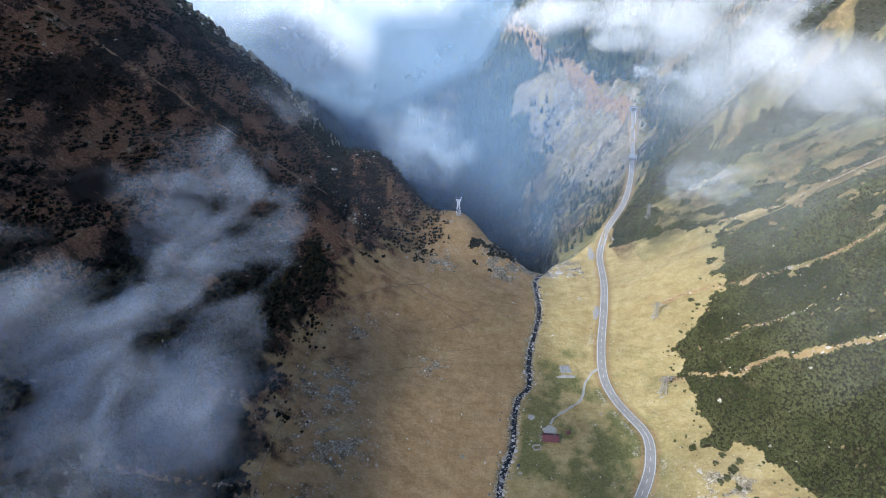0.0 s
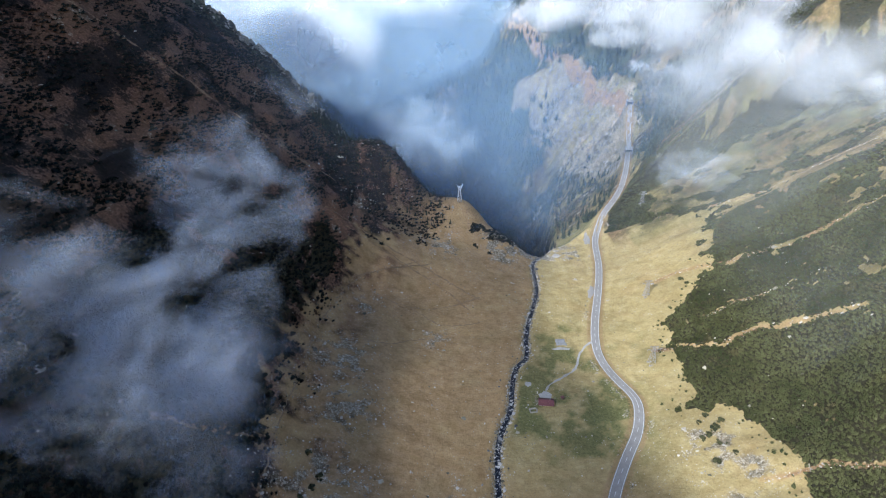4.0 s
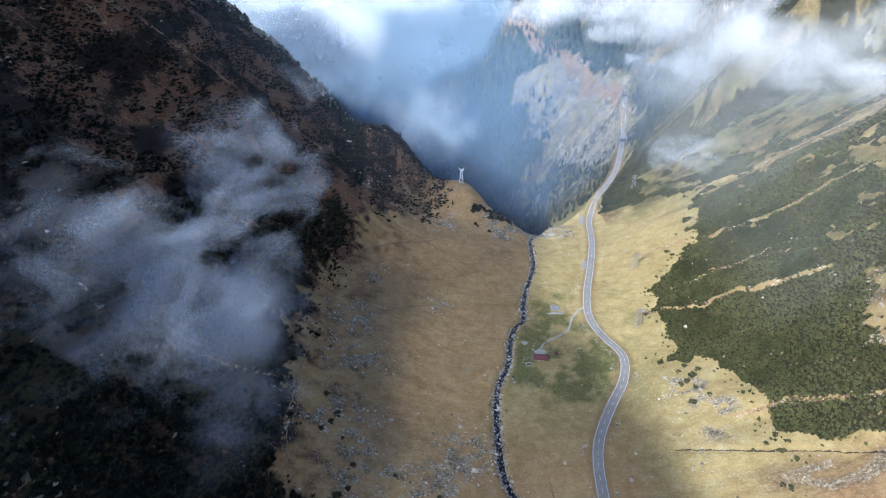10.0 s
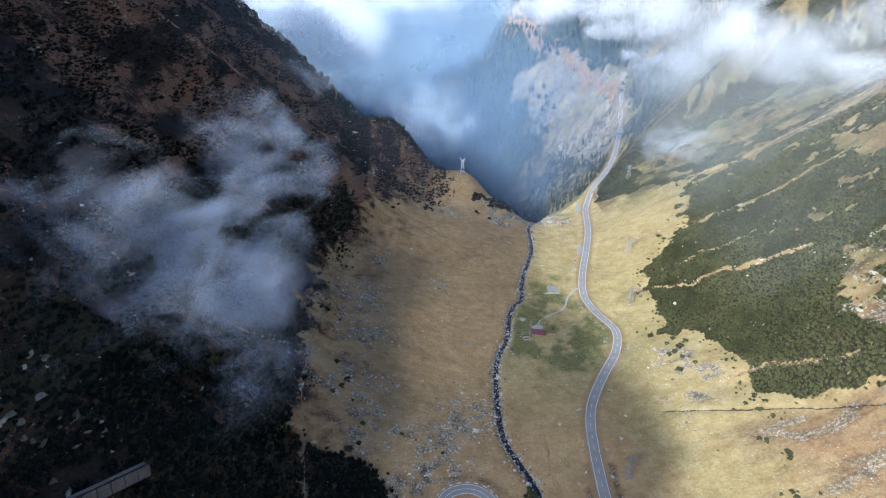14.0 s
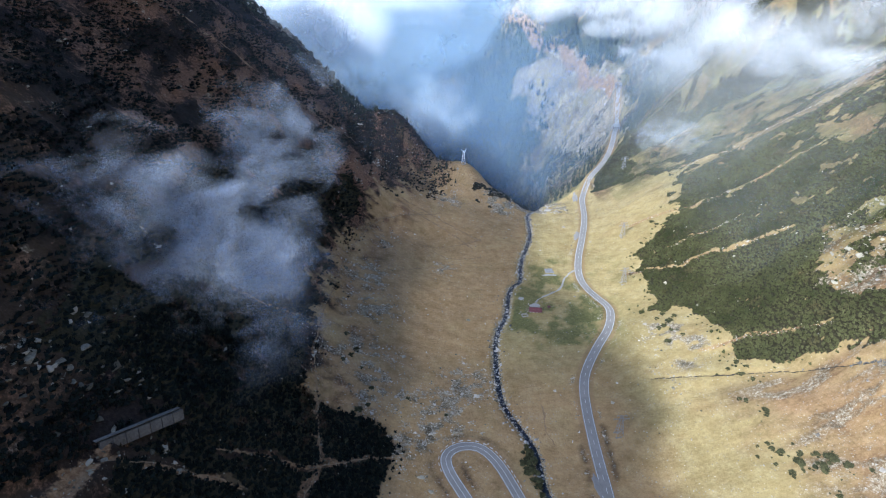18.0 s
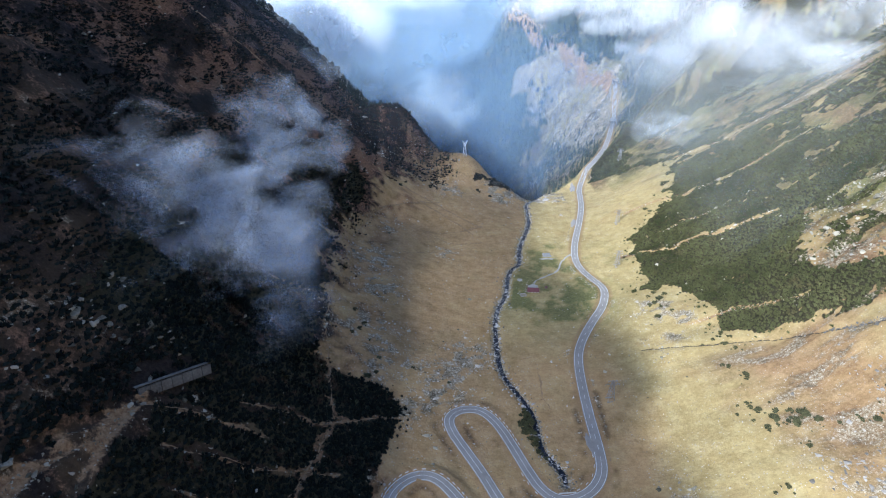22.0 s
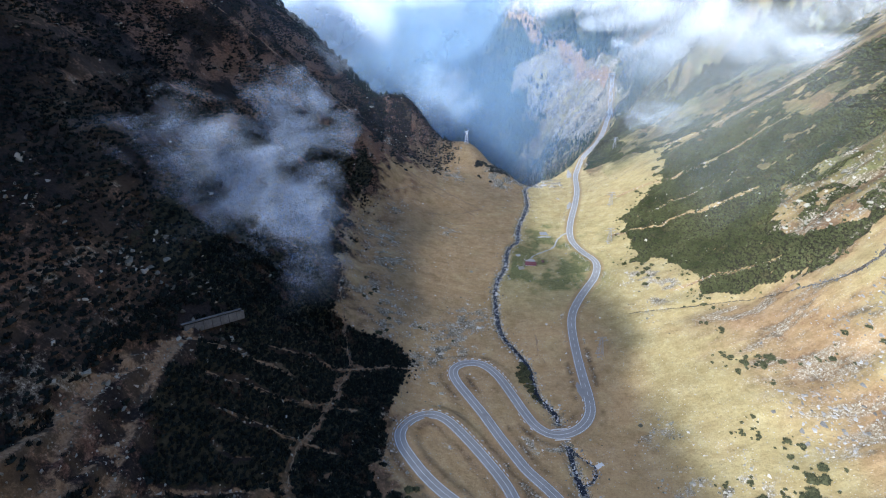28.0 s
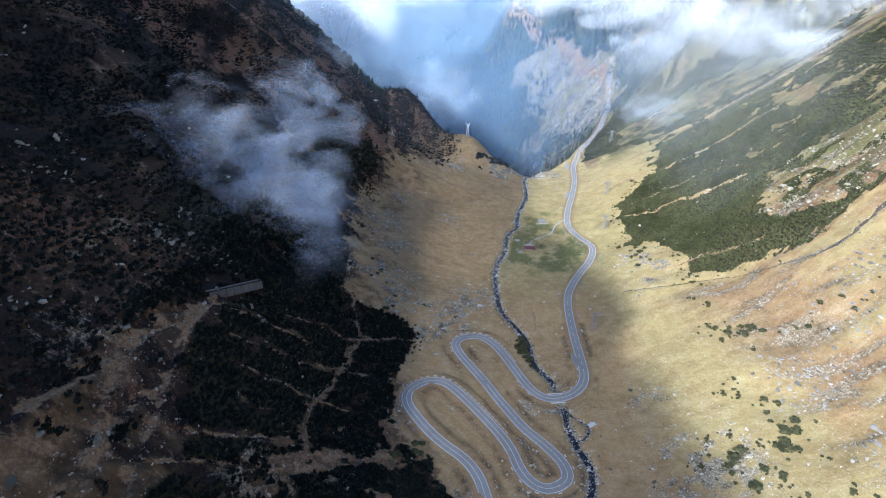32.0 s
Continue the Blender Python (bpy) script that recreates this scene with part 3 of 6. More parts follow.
def pine_cover(x, y):
    """Where the dwarf pine stands thick (1) or not at all (0)."""
    n1, n2 = fractal(x, y, 42, 4, 61), fractal(x, y, 13, 3, 63)
    jx, jy = x + 4 * n2, y + 4 * fractal(x, y, 11, 3, 65)
    right = inside(jx, jy, PINES_RIGHT) & ~inside(jx, jy, SCREE_RIGHT)
    for w, line in GULLIES:
        right &= band(jx, jy, line, w * 0.75) < 0.5
    high = np.clip((x - 262) / 60, 0, 1) + np.clip((y - 470) / 50, 0, 1)
    right &= (n2 + 0.6 * fractal(x, y, 5, 2, 68) < 1.05 - 0.3 * np.clip((x - 205) / 40, 0, 1))
    right &= n1 + 0.6 * n2 + 1.35 - 0.92 * np.minimum(high, 1.3) > 0
    high_band = (x > 190) & (y > 478 - 0.35 * (x - 244))
    right &= ~high_band | (fractal(x * 0.35, y + 0.25 * x, 30, 4, 67) + 0.6 * n2 > -0.08)
    strays = (x > 140) & (x < 268) & (y > 148) & (y < 560) & inside(x - 14 * n1 + 6, y, PINES_RIGHT) & (n2 > 0.42)
    scree_bush = inside(jx, jy, SCREE_RIGHT) & (n2 + 0.5 * n1 > 0.5)
    left = inside(jx, jy, PINES_LEFT) & (n1 + 0.6 * n2 > -0.95)
    trodden = np.zeros_like(left)
    for w, line in TRACKS:
        off = band(jx, jy, line, w * 0.75 + 0.8) < 0.5
        left, trodden = left & off, trodden | ~off
    foot = inside(x + 13 * n2 + 8 * n1, y + 9 * fractal(x, y, 11, 3, 65), DARK_FOOT) & (n1 + 0.9 * n2 > -0.45)
    n3 = fractal(x * 1.5, y * 0.5, 11, 4, 69)
    slope = (x < LEFT_FOOT(y) - 34) & ~inside(x, y, PINES_LEFT) & (n1 * 0.15 + 1.0 * n3 + 0.12 * np.clip((-x - 120) / 60, -1, 1) > -0.06 + 0.06 * (y > 380) - 0.4 * np.clip((170 - y) / 60, 0, 1)) & (y > -320) & (y < 680)
    slope &= ~(inside(jx, jy, OPEN_LEFT) & (n2 < 0.28)) & ~trodden
    slope |= (x < LEFT_FOOT(y) - 12) & (x > LEFT_FOOT(y) - 40) & (n2 > 0.85 + 0.012 * (x - LEFT_FOOT(y))) & (y < 480)
    spur = (np.hypot(x + 58, (y - 545) * 0.85) < 58 + 22 * n1) & (0.5 * n2 + 0.3 * n1 + fractal(x, y, 5, 3, 66) > 0.02) | (np.hypot(x - 52, y - 498) < 28) & (n2 > 0.05)
    beyond = (x > ROAD_X(y) + 8 + 5 * n2) & (y > 530 - 0.2 * (x - 170)) & (y < 665 + 1.1 * (x - 251)) & ((fractal(x * 0.35, y + 0.25 * x, 30, 4, 67) + 0.6 * n2 + 0.7 * np.clip(1.3 - (x - ROAD_X(y)) / 50, 0, 1) > -0.12) | (band(x, y, [(250, 634), (284, 623), (311, 608), (345, 612)], 9) > 0.5))
    beyond |= (x > 120) & (x < 205 + 0.4 * (y - 600)) & (y > BRINK(x) + 4) & (y < 860) & (n1 + 0.8 * n2 > -0.1)
    return right | strays | scree_bush | left | foot | slope | spur | beyond


def maps(x, y, z, road_d):
    """The weights of the ground's covers."""
    n1, n2, n3 = fractal(x, y, 60, 4, 71), fractal(x, y, 16, 4, 73), fractal(x, y, 5, 3, 75)
    n5 = fractal(x * 1.5, y * 0.5, 24, 4, 79)
    n4 = fractal(x * 0.4 + 0.15 * y, y, 6, 4, 77)
    river_x = np.interp(y, stream_line[:, 1][::1][np.argsort(stream_line[:, 1])], stream_line[:, 0][np.argsort(stream_line[:, 1])])
    heath = np.clip((river_x + 6 - x) / 14, 0, 1)
    # brown laid over the shaded floor, so the colour carries its warm shade
    heath = np.maximum(heath, np.clip((240 - y) / 90, 0, 1) * np.clip((122 - x) / 26, 0, 1) * 0.95)
    heath = np.clip(heath + 0.28 * n2 + np.clip((x - 250) / 50, 0, 1) * (0.35 + 0.6 * n1), 0, 1)
    heath = np.clip(heath + np.clip((x - 160) / 30, 0, 1) * np.clip((140 - y) / 30, 0, 1) * (0.6 + 0.9 * n1 + 0.5 * n2), 0, 1)
    heath = np.maximum(heath, np.clip((x - 280) / 40, 0, 1) * np.clip((y - 420) / 60, 0, 1))
    heath = np.where(x < LEFT_FOOT(y) - 20, np.clip(0.9 + 0.3 * n2, 0, 1), heath)
    pasture = bump(np.hypot((x - 72) / 1.0, (y - 285) / 1.9), 34) * 1.9 + bump(np.hypot(x - 92, y - 240), 30) * 1.1 + 0.55 * bump(np.hypot(x - 130, (y - 300) / 2), 26)
    pasture = (pasture + 1.1 * bump(np.hypot(x - 80, y - 338), 16)) * np.clip(0.5 + 1.2 * n2 + 0.4 * n1 + 0.5 * n3, 0, 1.25) * np.clip((x - river_x - 2) / 6, 0, 1)
    pasture = pasture + 0.5 * inside(x, y, SCREE_RIGHT) * np.clip(n1 + n2, 0, 1) + np.clip((x - 215) / 60, 0, 1) * np.clip(0.5 + 0.6 * n1 + 0.3 * n2, 0, 0.95) * (y > 150) + 0.5 * np.clip((x - 260) / 60, 0, 1) * np.clip((y - 430) / 60, 0, 1)
    heath = np.maximum(heath, inside(x + 5 * n3, y + 6 * n2, SCREE_RIGHT) * np.clip(0.8 + 0.5 * n2, 0, 1))
    scree = 0.55 * inside(x + 5 * n3, y + 6 * n2, SCREE_RIGHT) * np.clip(0.45 + 1.3 * n4 + 0.4 * n2, 0, 1)
    for cx, cy, r, a in ((6, 174, 24, 0.62), (-4, 150, 22, 0.58), (-28, 112, 16, 0.62), (-22, 88, 12, 0.45), (-36, 20, 10, 0.5), (-18, 132, 32, 0.62), (-62, 245, 30, 0.56), (-64, 180, 34, 0.55), (-45, 150, 26, 0.6), (-70, 290, 26, 0.6), (-8, 337, 17, 0.55), (-62, 364, 20, 0.5), (-2, 478, 26, 0.55), (56, 484, 22, 0.9), (62, 268, 9, 0.5), (150, 215, 14, 0.9), (140, 160, 22, 0.35), (150, 175, 14, 0.6), (116, -20, 30, 0.7), (100, -40, 22, 0.6), (105, 40, 18, 0.5), (146, 206, 16, 0.7), (160, 190, 10, 0.8), (-150, -40, 34, 0.42), (-60, -40, 10, 0.6), (-95, -56, 16, 0.62), (160, 95, 44, 0.2), (190, 50, 50, 0.42)):
        scree = np.maximum(scree, a * bump(np.hypot(x - cx, (y - cy) * 0.8), r) * np.clip(0.75 + 1.1 * n3 + 0.5 * n2, 0, 1.2))
    scree = np.maximum(scree, np.clip((x - 130) / 40, 0, 1) * (y < 135) * np.clip(0.0 + 0.8 * n4 + 0.4 * n1, 0, 0.55))
    scree = np.maximum(scree, (x < LEFT_FOOT(y) - 40) * np.clip(-0.36 + 0.7 * n5 + 0.45 * n3, 0, 0.5) * (y < 700))
    scree = np.maximum(scree, np.clip((6 - np.abs(x - river_x)) / 4, 0, 1) * 0.55 * (y < 490))
    far_cliff = CLIFF(x, y)
    scree = np.maximum(scree, (y > 720) * np.clip(far_cliff * (0.66 + 0.5 * n2 + 0.4 * n1), 0, 0.95))
    below = (x > GORGE_X(y) + 10) & (x < 215 + 0.4 * (y - 600)) & (y > 540) & (y < 1000)
    scree = np.maximum(scree, below * np.clip(-0.05 + 0.7 * n2 + 0.5 * n3, 0, 0.8))
    scree = np.maximum(scree, (np.hypot(x - 90, y - 500) < 55) * np.clip(0.45 + 0.8 * n3, 0, 0.9) * (np.abs(x - 92) < 40) * (y > 474))
    bare = np.clip((8.5 - road_d) / 3, 0, 1) * 0.5
    scree = np.maximum(scree, np.clip(1 - np.abs(road_d - 7.5) / 3.5, 0, 1) * np.clip(-0.05 + 0.8 * n2 + 0.5 * n3, 0, 0.6))
    scree = np.maximum(scree, np.clip(1 - np.abs(road_d - 13) / 5, 0, 1) * (y < 135) * (x < 60) * np.clip(0.1 + 0.9 * n2 + 0.5 * n3, 0, 0.8))
    for w, line in TRACKS:
        box = (x > min(p[0] for p in line) - 8) & (x < max(p[0] for p in line) + 8) & (y > min(p[1] for p in line) - 8) & (y < max(p[1] for p in line) + 8)
        bare[box] = np.maximum(bare[box], band(x[box] + 1.6 * n3[box], y[box] + 2.0 * n2[box], line, w * 0.6) * (0.64 + 0.7 * n3[box] + 0.3 * n2[box]))
    for w, line in GULLIES:
        bare = np.maximum(bare, band(x, y, line, w) * np.clip(0.45 + 0.5 * n2, 0, 0.9))
        heath = np.maximum(heath, 0.8 * band(x, y, line, w))
    clear = inside(x + 4 * n3, y + 4 * n3, OPEN_LEFT)
    bare = np.maximum(bare, clear * np.clip(0.05 + 0.5 * n2, 0, 0.6))
    woods = np.clip((y - 560) / 60, 0, 1) * (z < 400) * np.clip(0.72 + 0.55 * n1 + 0.3 * n2, 0, 1)
    woods = woods * (1 - np.clip(far_cliff * 1.5, 0, 1)) * np.where((x > 190) & (y < 665 + 1.1 * (x - 251) + 22 * n1), 0.3, 1) * np.where(below, 0.45, 1)
    bare = np.maximum(bare, far_cliff * np.clip(0.15 + 0.3 * n2, 0, 0.5))
    for line in FAR_LEDGES:
        bare = np.maximum(bare, band(x, y, line, 10))
    shrub = pine_cover(x, y) * np.where((x < 5) & ~inside(x, y, PINES_LEFT) & ~inside(x, y, DARK_FOOT), 0.3, 1.0)
    # dark heath on the left mountainside, deepened to paint in its shade
    dark_ground = np.clip((LEFT_FOOT(y) - 24 - x + 17 * n2 + 9 * n3) / 12, 0, 1) * np.clip(0.97 - 0.12 * n5, 0.8, 1)
    slope_far = (x > 185) & (y < 665 + 1.1 * (x - 251) + 22 * n1)
    dark_ground = np.maximum(dark_ground, np.clip((y - 590) / 70, 0, 1) * np.clip(0.75 + 0.5 * n2, 0, 1) * (1 - far_cliff) * np.where(slope_far, 0.75, 1) * np.where(below, 0.9, 1))
    dark_ground = np.maximum(dark_ground, np.clip(1.35 - np.hypot((x + 62) / 62, (y - 545) / 80), 0, 1) * np.clip(0.8 + 0.5 * n2, 0, 1) * (x < 8))
    pasture = np.maximum(pasture, np.maximum(slope_far * np.clip((y - 470) / 40, 0, 1), below) * np.clip(0.7 + 0.5 * n2, 0, 1))
    dark_ground = np.maximum(dark_ground, np.clip(np.clip((x - 270) / 60, 0, 1) + np.clip((y - 480) / 40, 0, 1) * (x > 170), 0, 1) * np.clip(0.72 + 0.8 * n2 + 0.3 * n3, 0, 1) * 0.62)
    dark_ground = np.maximum(dark_ground, 0.85 * np.clip(1 - np.abs(road_d - 7.6) / 3.2, 0, 1) * np.clip(0.35 + 1.0 * n2 + 0.5 * n3, 0, 1) * (y < 135))
    # meadow colour darkens towards the foot of the left slope
    dark_ground = np.maximum(dark_ground, 0.2 * np.clip((45 - x) / 110, 0, 1) * np.clip((y - 120) / 60, 0, 1) * np.clip((520 - y) / 60, 0, 1) * np.clip(0.8 + 0.5 * n2, 0, 1.2))
    dark_ground = np.maximum(dark_ground, 0.75 * np.clip((LEFT_FOOT(y) + 26 - x) / 40, 0, 1) * np.clip(0.45 + 0.9 * n2 + 0.6 * n3, 0, 1) * (y < 430))
    dark_ground = np.maximum(dark_ground, 0.75 * inside(x + 3 * n3, y + 3 * n3, PINES_LEFT))
    dark_ground = np.maximum(dark_ground, np.clip(1.2 - np.hypot((x + 45) / 60, (y - 560) / 50), 0, 1))
    dark_ground = np.maximum(dark_ground, np.clip((x - 340) / 60, 0, 1) * np.clip(0.45 + 0.7 * n2, 0, 0.8))
    dark_ground = np.maximum(dark_ground, 0.62 * np.clip((x - 146 + 0.22 * (y - 60)) / 26, 0, 1) * np.clip((150 - y) / 20, 0, 1) * np.clip(0.15 + 0.8 * n1 + 0.7 * n4, 0, 1))
    rust = np.clip(0.12 + 0.52 * np.clip((y - 230) / 160, 0, 1) + (0.3 + 0.6 * np.clip((y - 200) / 150, 0, 1)) * n5 + 0.3 * n1, 0, 1)
    rust = np.maximum(rust, 0.9 * (x > 120) * (y < 150))
    rubble = inside(x + 5 * n3, y + 6 * n2, SCREE_RIGHT)
    dark_ground, rust = np.where(rubble, np.maximum(dark_ground, np.clip(0.3 + 0.6 * n2 + 0.3 * n3, 0, 0.75)), dark_ground), np.where(rubble, 1.0, rust)
    rust = np.maximum(rust, 0.6 * np.clip((x - LEFT_FOOT(y) + 42) / 24, 0, 1) * (x < 20))
    gully_band = np.zeros_like(x)
    for w, line in GULLIES:
        gully_band = np.maximum(gully_band, band(x, y, line, w + 1.5))
    dark_ground = np.maximum(dark_ground, 0.55 * inside(x - 6, y, PINES_RIGHT) * ~inside(x, y, SCREE_RIGHT) * np.clip(1 - gully_band, 0, 1) * np.clip(0.8 + 0.5 * n2, 0.3, 1))
    rust = rust * np.where((x > -112) & (y > 470), 0.55, 1)
    dark_ground = np.where(clear, np.clip(0.86 - 0.35 * n2 - 0.2 * n3, 0.4, 1), dark_ground)
    return heath, np.clip(pasture, 0, 1), np.clip(scree, 0, 1), shrub, np.clip(bare, 0, 1), np.clip(woods, 0, 1), dark_ground, rust


def grid_mesh(name, xs, ys, zs):
    nx, ny = len(xs), len(ys)
    gx, gy = np.meshgrid(xs, ys)
    co = np.column_stack([gx.ravel(), gy.ravel(), zs.ravel()]).astype(np.float32)
    a = (np.arange(ny - 1)[:, None] * nx + np.arange(nx - 1)[None, :]).ravel()
    quads = np.column_stack([a, a + 1, a + nx + 1, a + nx]).astype(np.int32)
    return quick_mesh(name, co, quads, True)


def quick_mesh(name, co, faces, smooth=False):
    """A mesh from arrays of points and of equal-sided faces."""
    me = bpy.data.meshes.new(name)
    sides = faces.shape[1]
    me.vertices.add(len(co))
    me.vertices.foreach_set("co", np.ascontiguousarray(co, np.float32).ravel())
    me.loops.add(faces.size)
    me.loops.foreach_set("vertex_index", np.ascontiguousarray(faces, np.int32).ravel())
    me.polygons.add(len(faces))
    me.polygons.foreach_set("loop_start", np.arange(0, faces.size, sides, dtype=np.int32))
    me.polygons.foreach_set("use_smooth", np.full(len(faces), smooth))
    me.update(calc_edges=True)
    return me


me = grid_mesh("ground", GX, GY, HZ)
heath, pasture, scree, shrub, bare, woods, dark_ground, rust = maps(MX, MY, HZ, road_away)
for attribute, rgb in (("cover_meadow", (heath, pasture, scree)), ("cover_wild", (shrub, bare, woods)), ("cover_dark", (dark_ground, rust, rust))):
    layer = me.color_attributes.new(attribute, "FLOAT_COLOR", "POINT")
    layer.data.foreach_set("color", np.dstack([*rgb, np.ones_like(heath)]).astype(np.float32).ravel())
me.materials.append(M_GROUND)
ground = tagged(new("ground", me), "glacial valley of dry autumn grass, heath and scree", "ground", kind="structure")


# ---- road and stream ----
def ribbon(line, z, left, right, lift=0.0, thick=0.0, keep=None):
    """A strip along a line between two offsets to its side; keep picks pieces of it."""
    d = np.gradient(line, axis=0)
    d /= np.hypot(d[:, 0], d[:, 1])[:, None]
    side = np.column_stack([d[:, 1], -d[:, 0]])
    rows = [np.column_stack([line + side * np.reshape(left, (-1, 1)), z + lift]), np.column_stack([line + side * np.reshape(right, (-1, 1)), z + lift])]
    if thick:
        rows = [np.column_stack([line + side * (left - 0.5 * np.sign(right - left)), z + lift - thick])] + rows + [np.column_stack([line + side * (right + 0.5 * np.sign(right - left)), z + lift - thick])]
    n, k = len(line), len(rows)
    co = np.vstack(rows)
    a = np.arange(n - 1)
    if keep is not None:
        a = a[keep[:-1]]
    quads = np.vstack([np.column_stack([a + r * n, a + 1 + r * n, a + 1 + (r + 1) * n, a + (r + 1) * n]) for r in range(k - 1)])
    if np.mean(right) < np.mean(left):
        quads = quads[:, ::-1]
    return co, quads[:, ::-1]


def strip(name, material, parent=None, **kw):
    me = quick_mesh(name, *ribbon(**kw))
    me.materials.append(material)
    ob = new(name, me)
    ob.parent = parent
    return ob


fine = smooth_line([tuple(p) for p in road_line], 0.9, 1)
fine_z = np.interp(np.linspace(0, 1, len(fine)), np.linspace(0, 1, len(road_line)), road_z)
road = tagged(strip("road", M_ASPHALT, line=fine, z=fine_z, left=-3.1, right=3.1, thick=0.45), "worn grey asphalt mountain road with white lines", "road", kind="structure")
run = np.arange(len(fine)) * 0.9
for off in (-2.75, 2.75):
    strip("edge_line", M_PAINT, road, line=fine, z=fine_z, left=off - 0.13, right=off + 0.13, lift=0.02)
bend = eased(np.abs(np.gradient(np.unwrap(np.arctan2(*np.gradient(fine, axis=0).T[::-1])))) / 0.9, 12)
strip("centre_line", M_PAINT, road, line=fine, z=fine_z, left=-0.11, right=0.11, lift=0.02, keep=(np.mod(run, 9.0) < 3.6) | (bend > 0.02) | (fine[:, 1] < 120) & (fine[:, 0] < 50))
stream = tagged(strip("stream", M_WATER, line=stream_line, z=stream_z, left=-1.7, right=1.7, lift=0.02), "dark rushing mountain stream between boulders", "stream", kind="structure")
tagged(strip("stream", M_WATER, line=loop_line, z=loop_z, left=-1.0, right=1.0, lift=0.02), "narrow side branch of the mountain stream", "stream", kind="structure")
for w, line in rill_lines:
    w = w * np.interp(line[:, 0], [195, 215, 240], [1.0, 1.8, 2.6]) * (1 + 0.5 * fractal(line[:, 0], line[:, 1], 5, 2, 151))
    tagged(strip("rill", M_PEAT, line=line, z=ground_z(line[:, 0], line[:, 1]), left=-w, right=w, lift=0.12), "dark narrow rill cut into dry grass", "rill", kind="structure")

# ---- building blocks for things ----
def part(name, bm, material, parent=None, label=""):
    """Links a bmesh as one mesh object under a thing or a part."""
    me = bpy.data.meshes.new(name)
    bm.to_mesh(me)
    bm.free()
    me.materials.append(material)
    ob = new(name, me)
    ob.parent = parent
    if label:
        ob["label"] = label
    return ob


def thing(name, place, turn, label, category, group=""):
    ob = new(name)
    ob.empty_display_size = 0.5
    ob.matrix_world = pose(*place, 0, 0, turn)
    return tagged(ob, label, category, group)


def box(bm, size, at=(0, 0, 0), turn=(0, 0, 0), bevel=0.0):
    made = bmesh.ops.create_cube(bm, size=1.0, matrix=pose(*at, *turn) @ Matrix.Diagonal((*size, 1)))
    if bevel:
        bmesh.ops.bevel(bm, geom=list({e for v in made["verts"] for e in v.link_edges}), offset=bevel, segments=1, affect="EDGES")


def rod(bm, a, b, thick):
    """A square steel bar between two points."""
    a, b = Vector(a), Vector(b)
    d = b - a
    m = Matrix.Translation((a + b) / 2) @ d.to_track_quat("Z", "Y").to_matrix().to_4x4() @ Matrix.Diagonal((thick, thick, d.length, 1))
    bmesh.ops.create_cube(bm, size=1.0, matrix=m)


def up(x, y, lift=0.0):
    return (x, y, float(ground_z(x, y)) + lift)


def arrays(bm):
    """The points and triangles of a bmesh."""
    bmesh.ops.triangulate(bm, faces=bm.faces[:])
    bm.verts.ensure_lookup_table()
    co = np.array([v.co[:] for v in bm.verts])
    tri = np.array([[v.index for v in f.verts] for f in bm.faces])
    bm.free()
    return co, tri


def strew(name, shapes, places, sizes, material, label, category, seed, tall=(0.8, 1.2), sink=0.1, lean=12.0, wide=(0.8, 1.25), smooth=False):
    """Very many small bodies of a few shapes, turned and sized at random, as one mesh."""
    rng = np.random.RandomState(seed)
    n = len(places)
    which, spin = rng.randint(len(shapes), size=n), rng.uniform(0, 2 * np.pi, n)
    lx, ly = np.radians(rng.normal(0, lean, n)), np.radians(rng.normal(0, lean, n))
    sx, sy, sz = sizes * rng.uniform(*wide, n), sizes * rng.uniform(*wide, n), sizes * rng.uniform(*tall, n)
    z = ground_z(places[:, 0], places[:, 1]) - sink * sizes
    points, faces, base = [], [], 0
    for k, (co, tri) in enumerate(shapes):
        pick = np.nonzero(which == k)[0]
        if not len(pick):
            continue
        c, s = np.cos(spin[pick])[:, None], np.sin(spin[pick])[:, None]
        x, y, h = co[None, :, 0] * sx[pick][:, None], co[None, :, 1] * sy[pick][:, None], co[None, :, 2] * sz[pick][:, None]
        px, py = x * c - y * s + np.sin(lx[pick])[:, None] * h, x * s + y * c + np.sin(ly[pick])[:, None] * h
        p = np.dstack([px + places[pick, 0][:, None], py + places[pick, 1][:, None], h + z[pick][:, None]])
        points.append(p.reshape(-1, 3))
        faces.append((tri[None] + base + (np.arange(len(pick)) * len(co))[:, None, None]).reshape(-1, 3))
        base += len(pick) * len(co)
    me = quick_mesh(name, np.vstack(points), np.vstack(faces), smooth)
    me.materials.append(material)
    return tagged(new(name, me), label, category, kind="stuff")


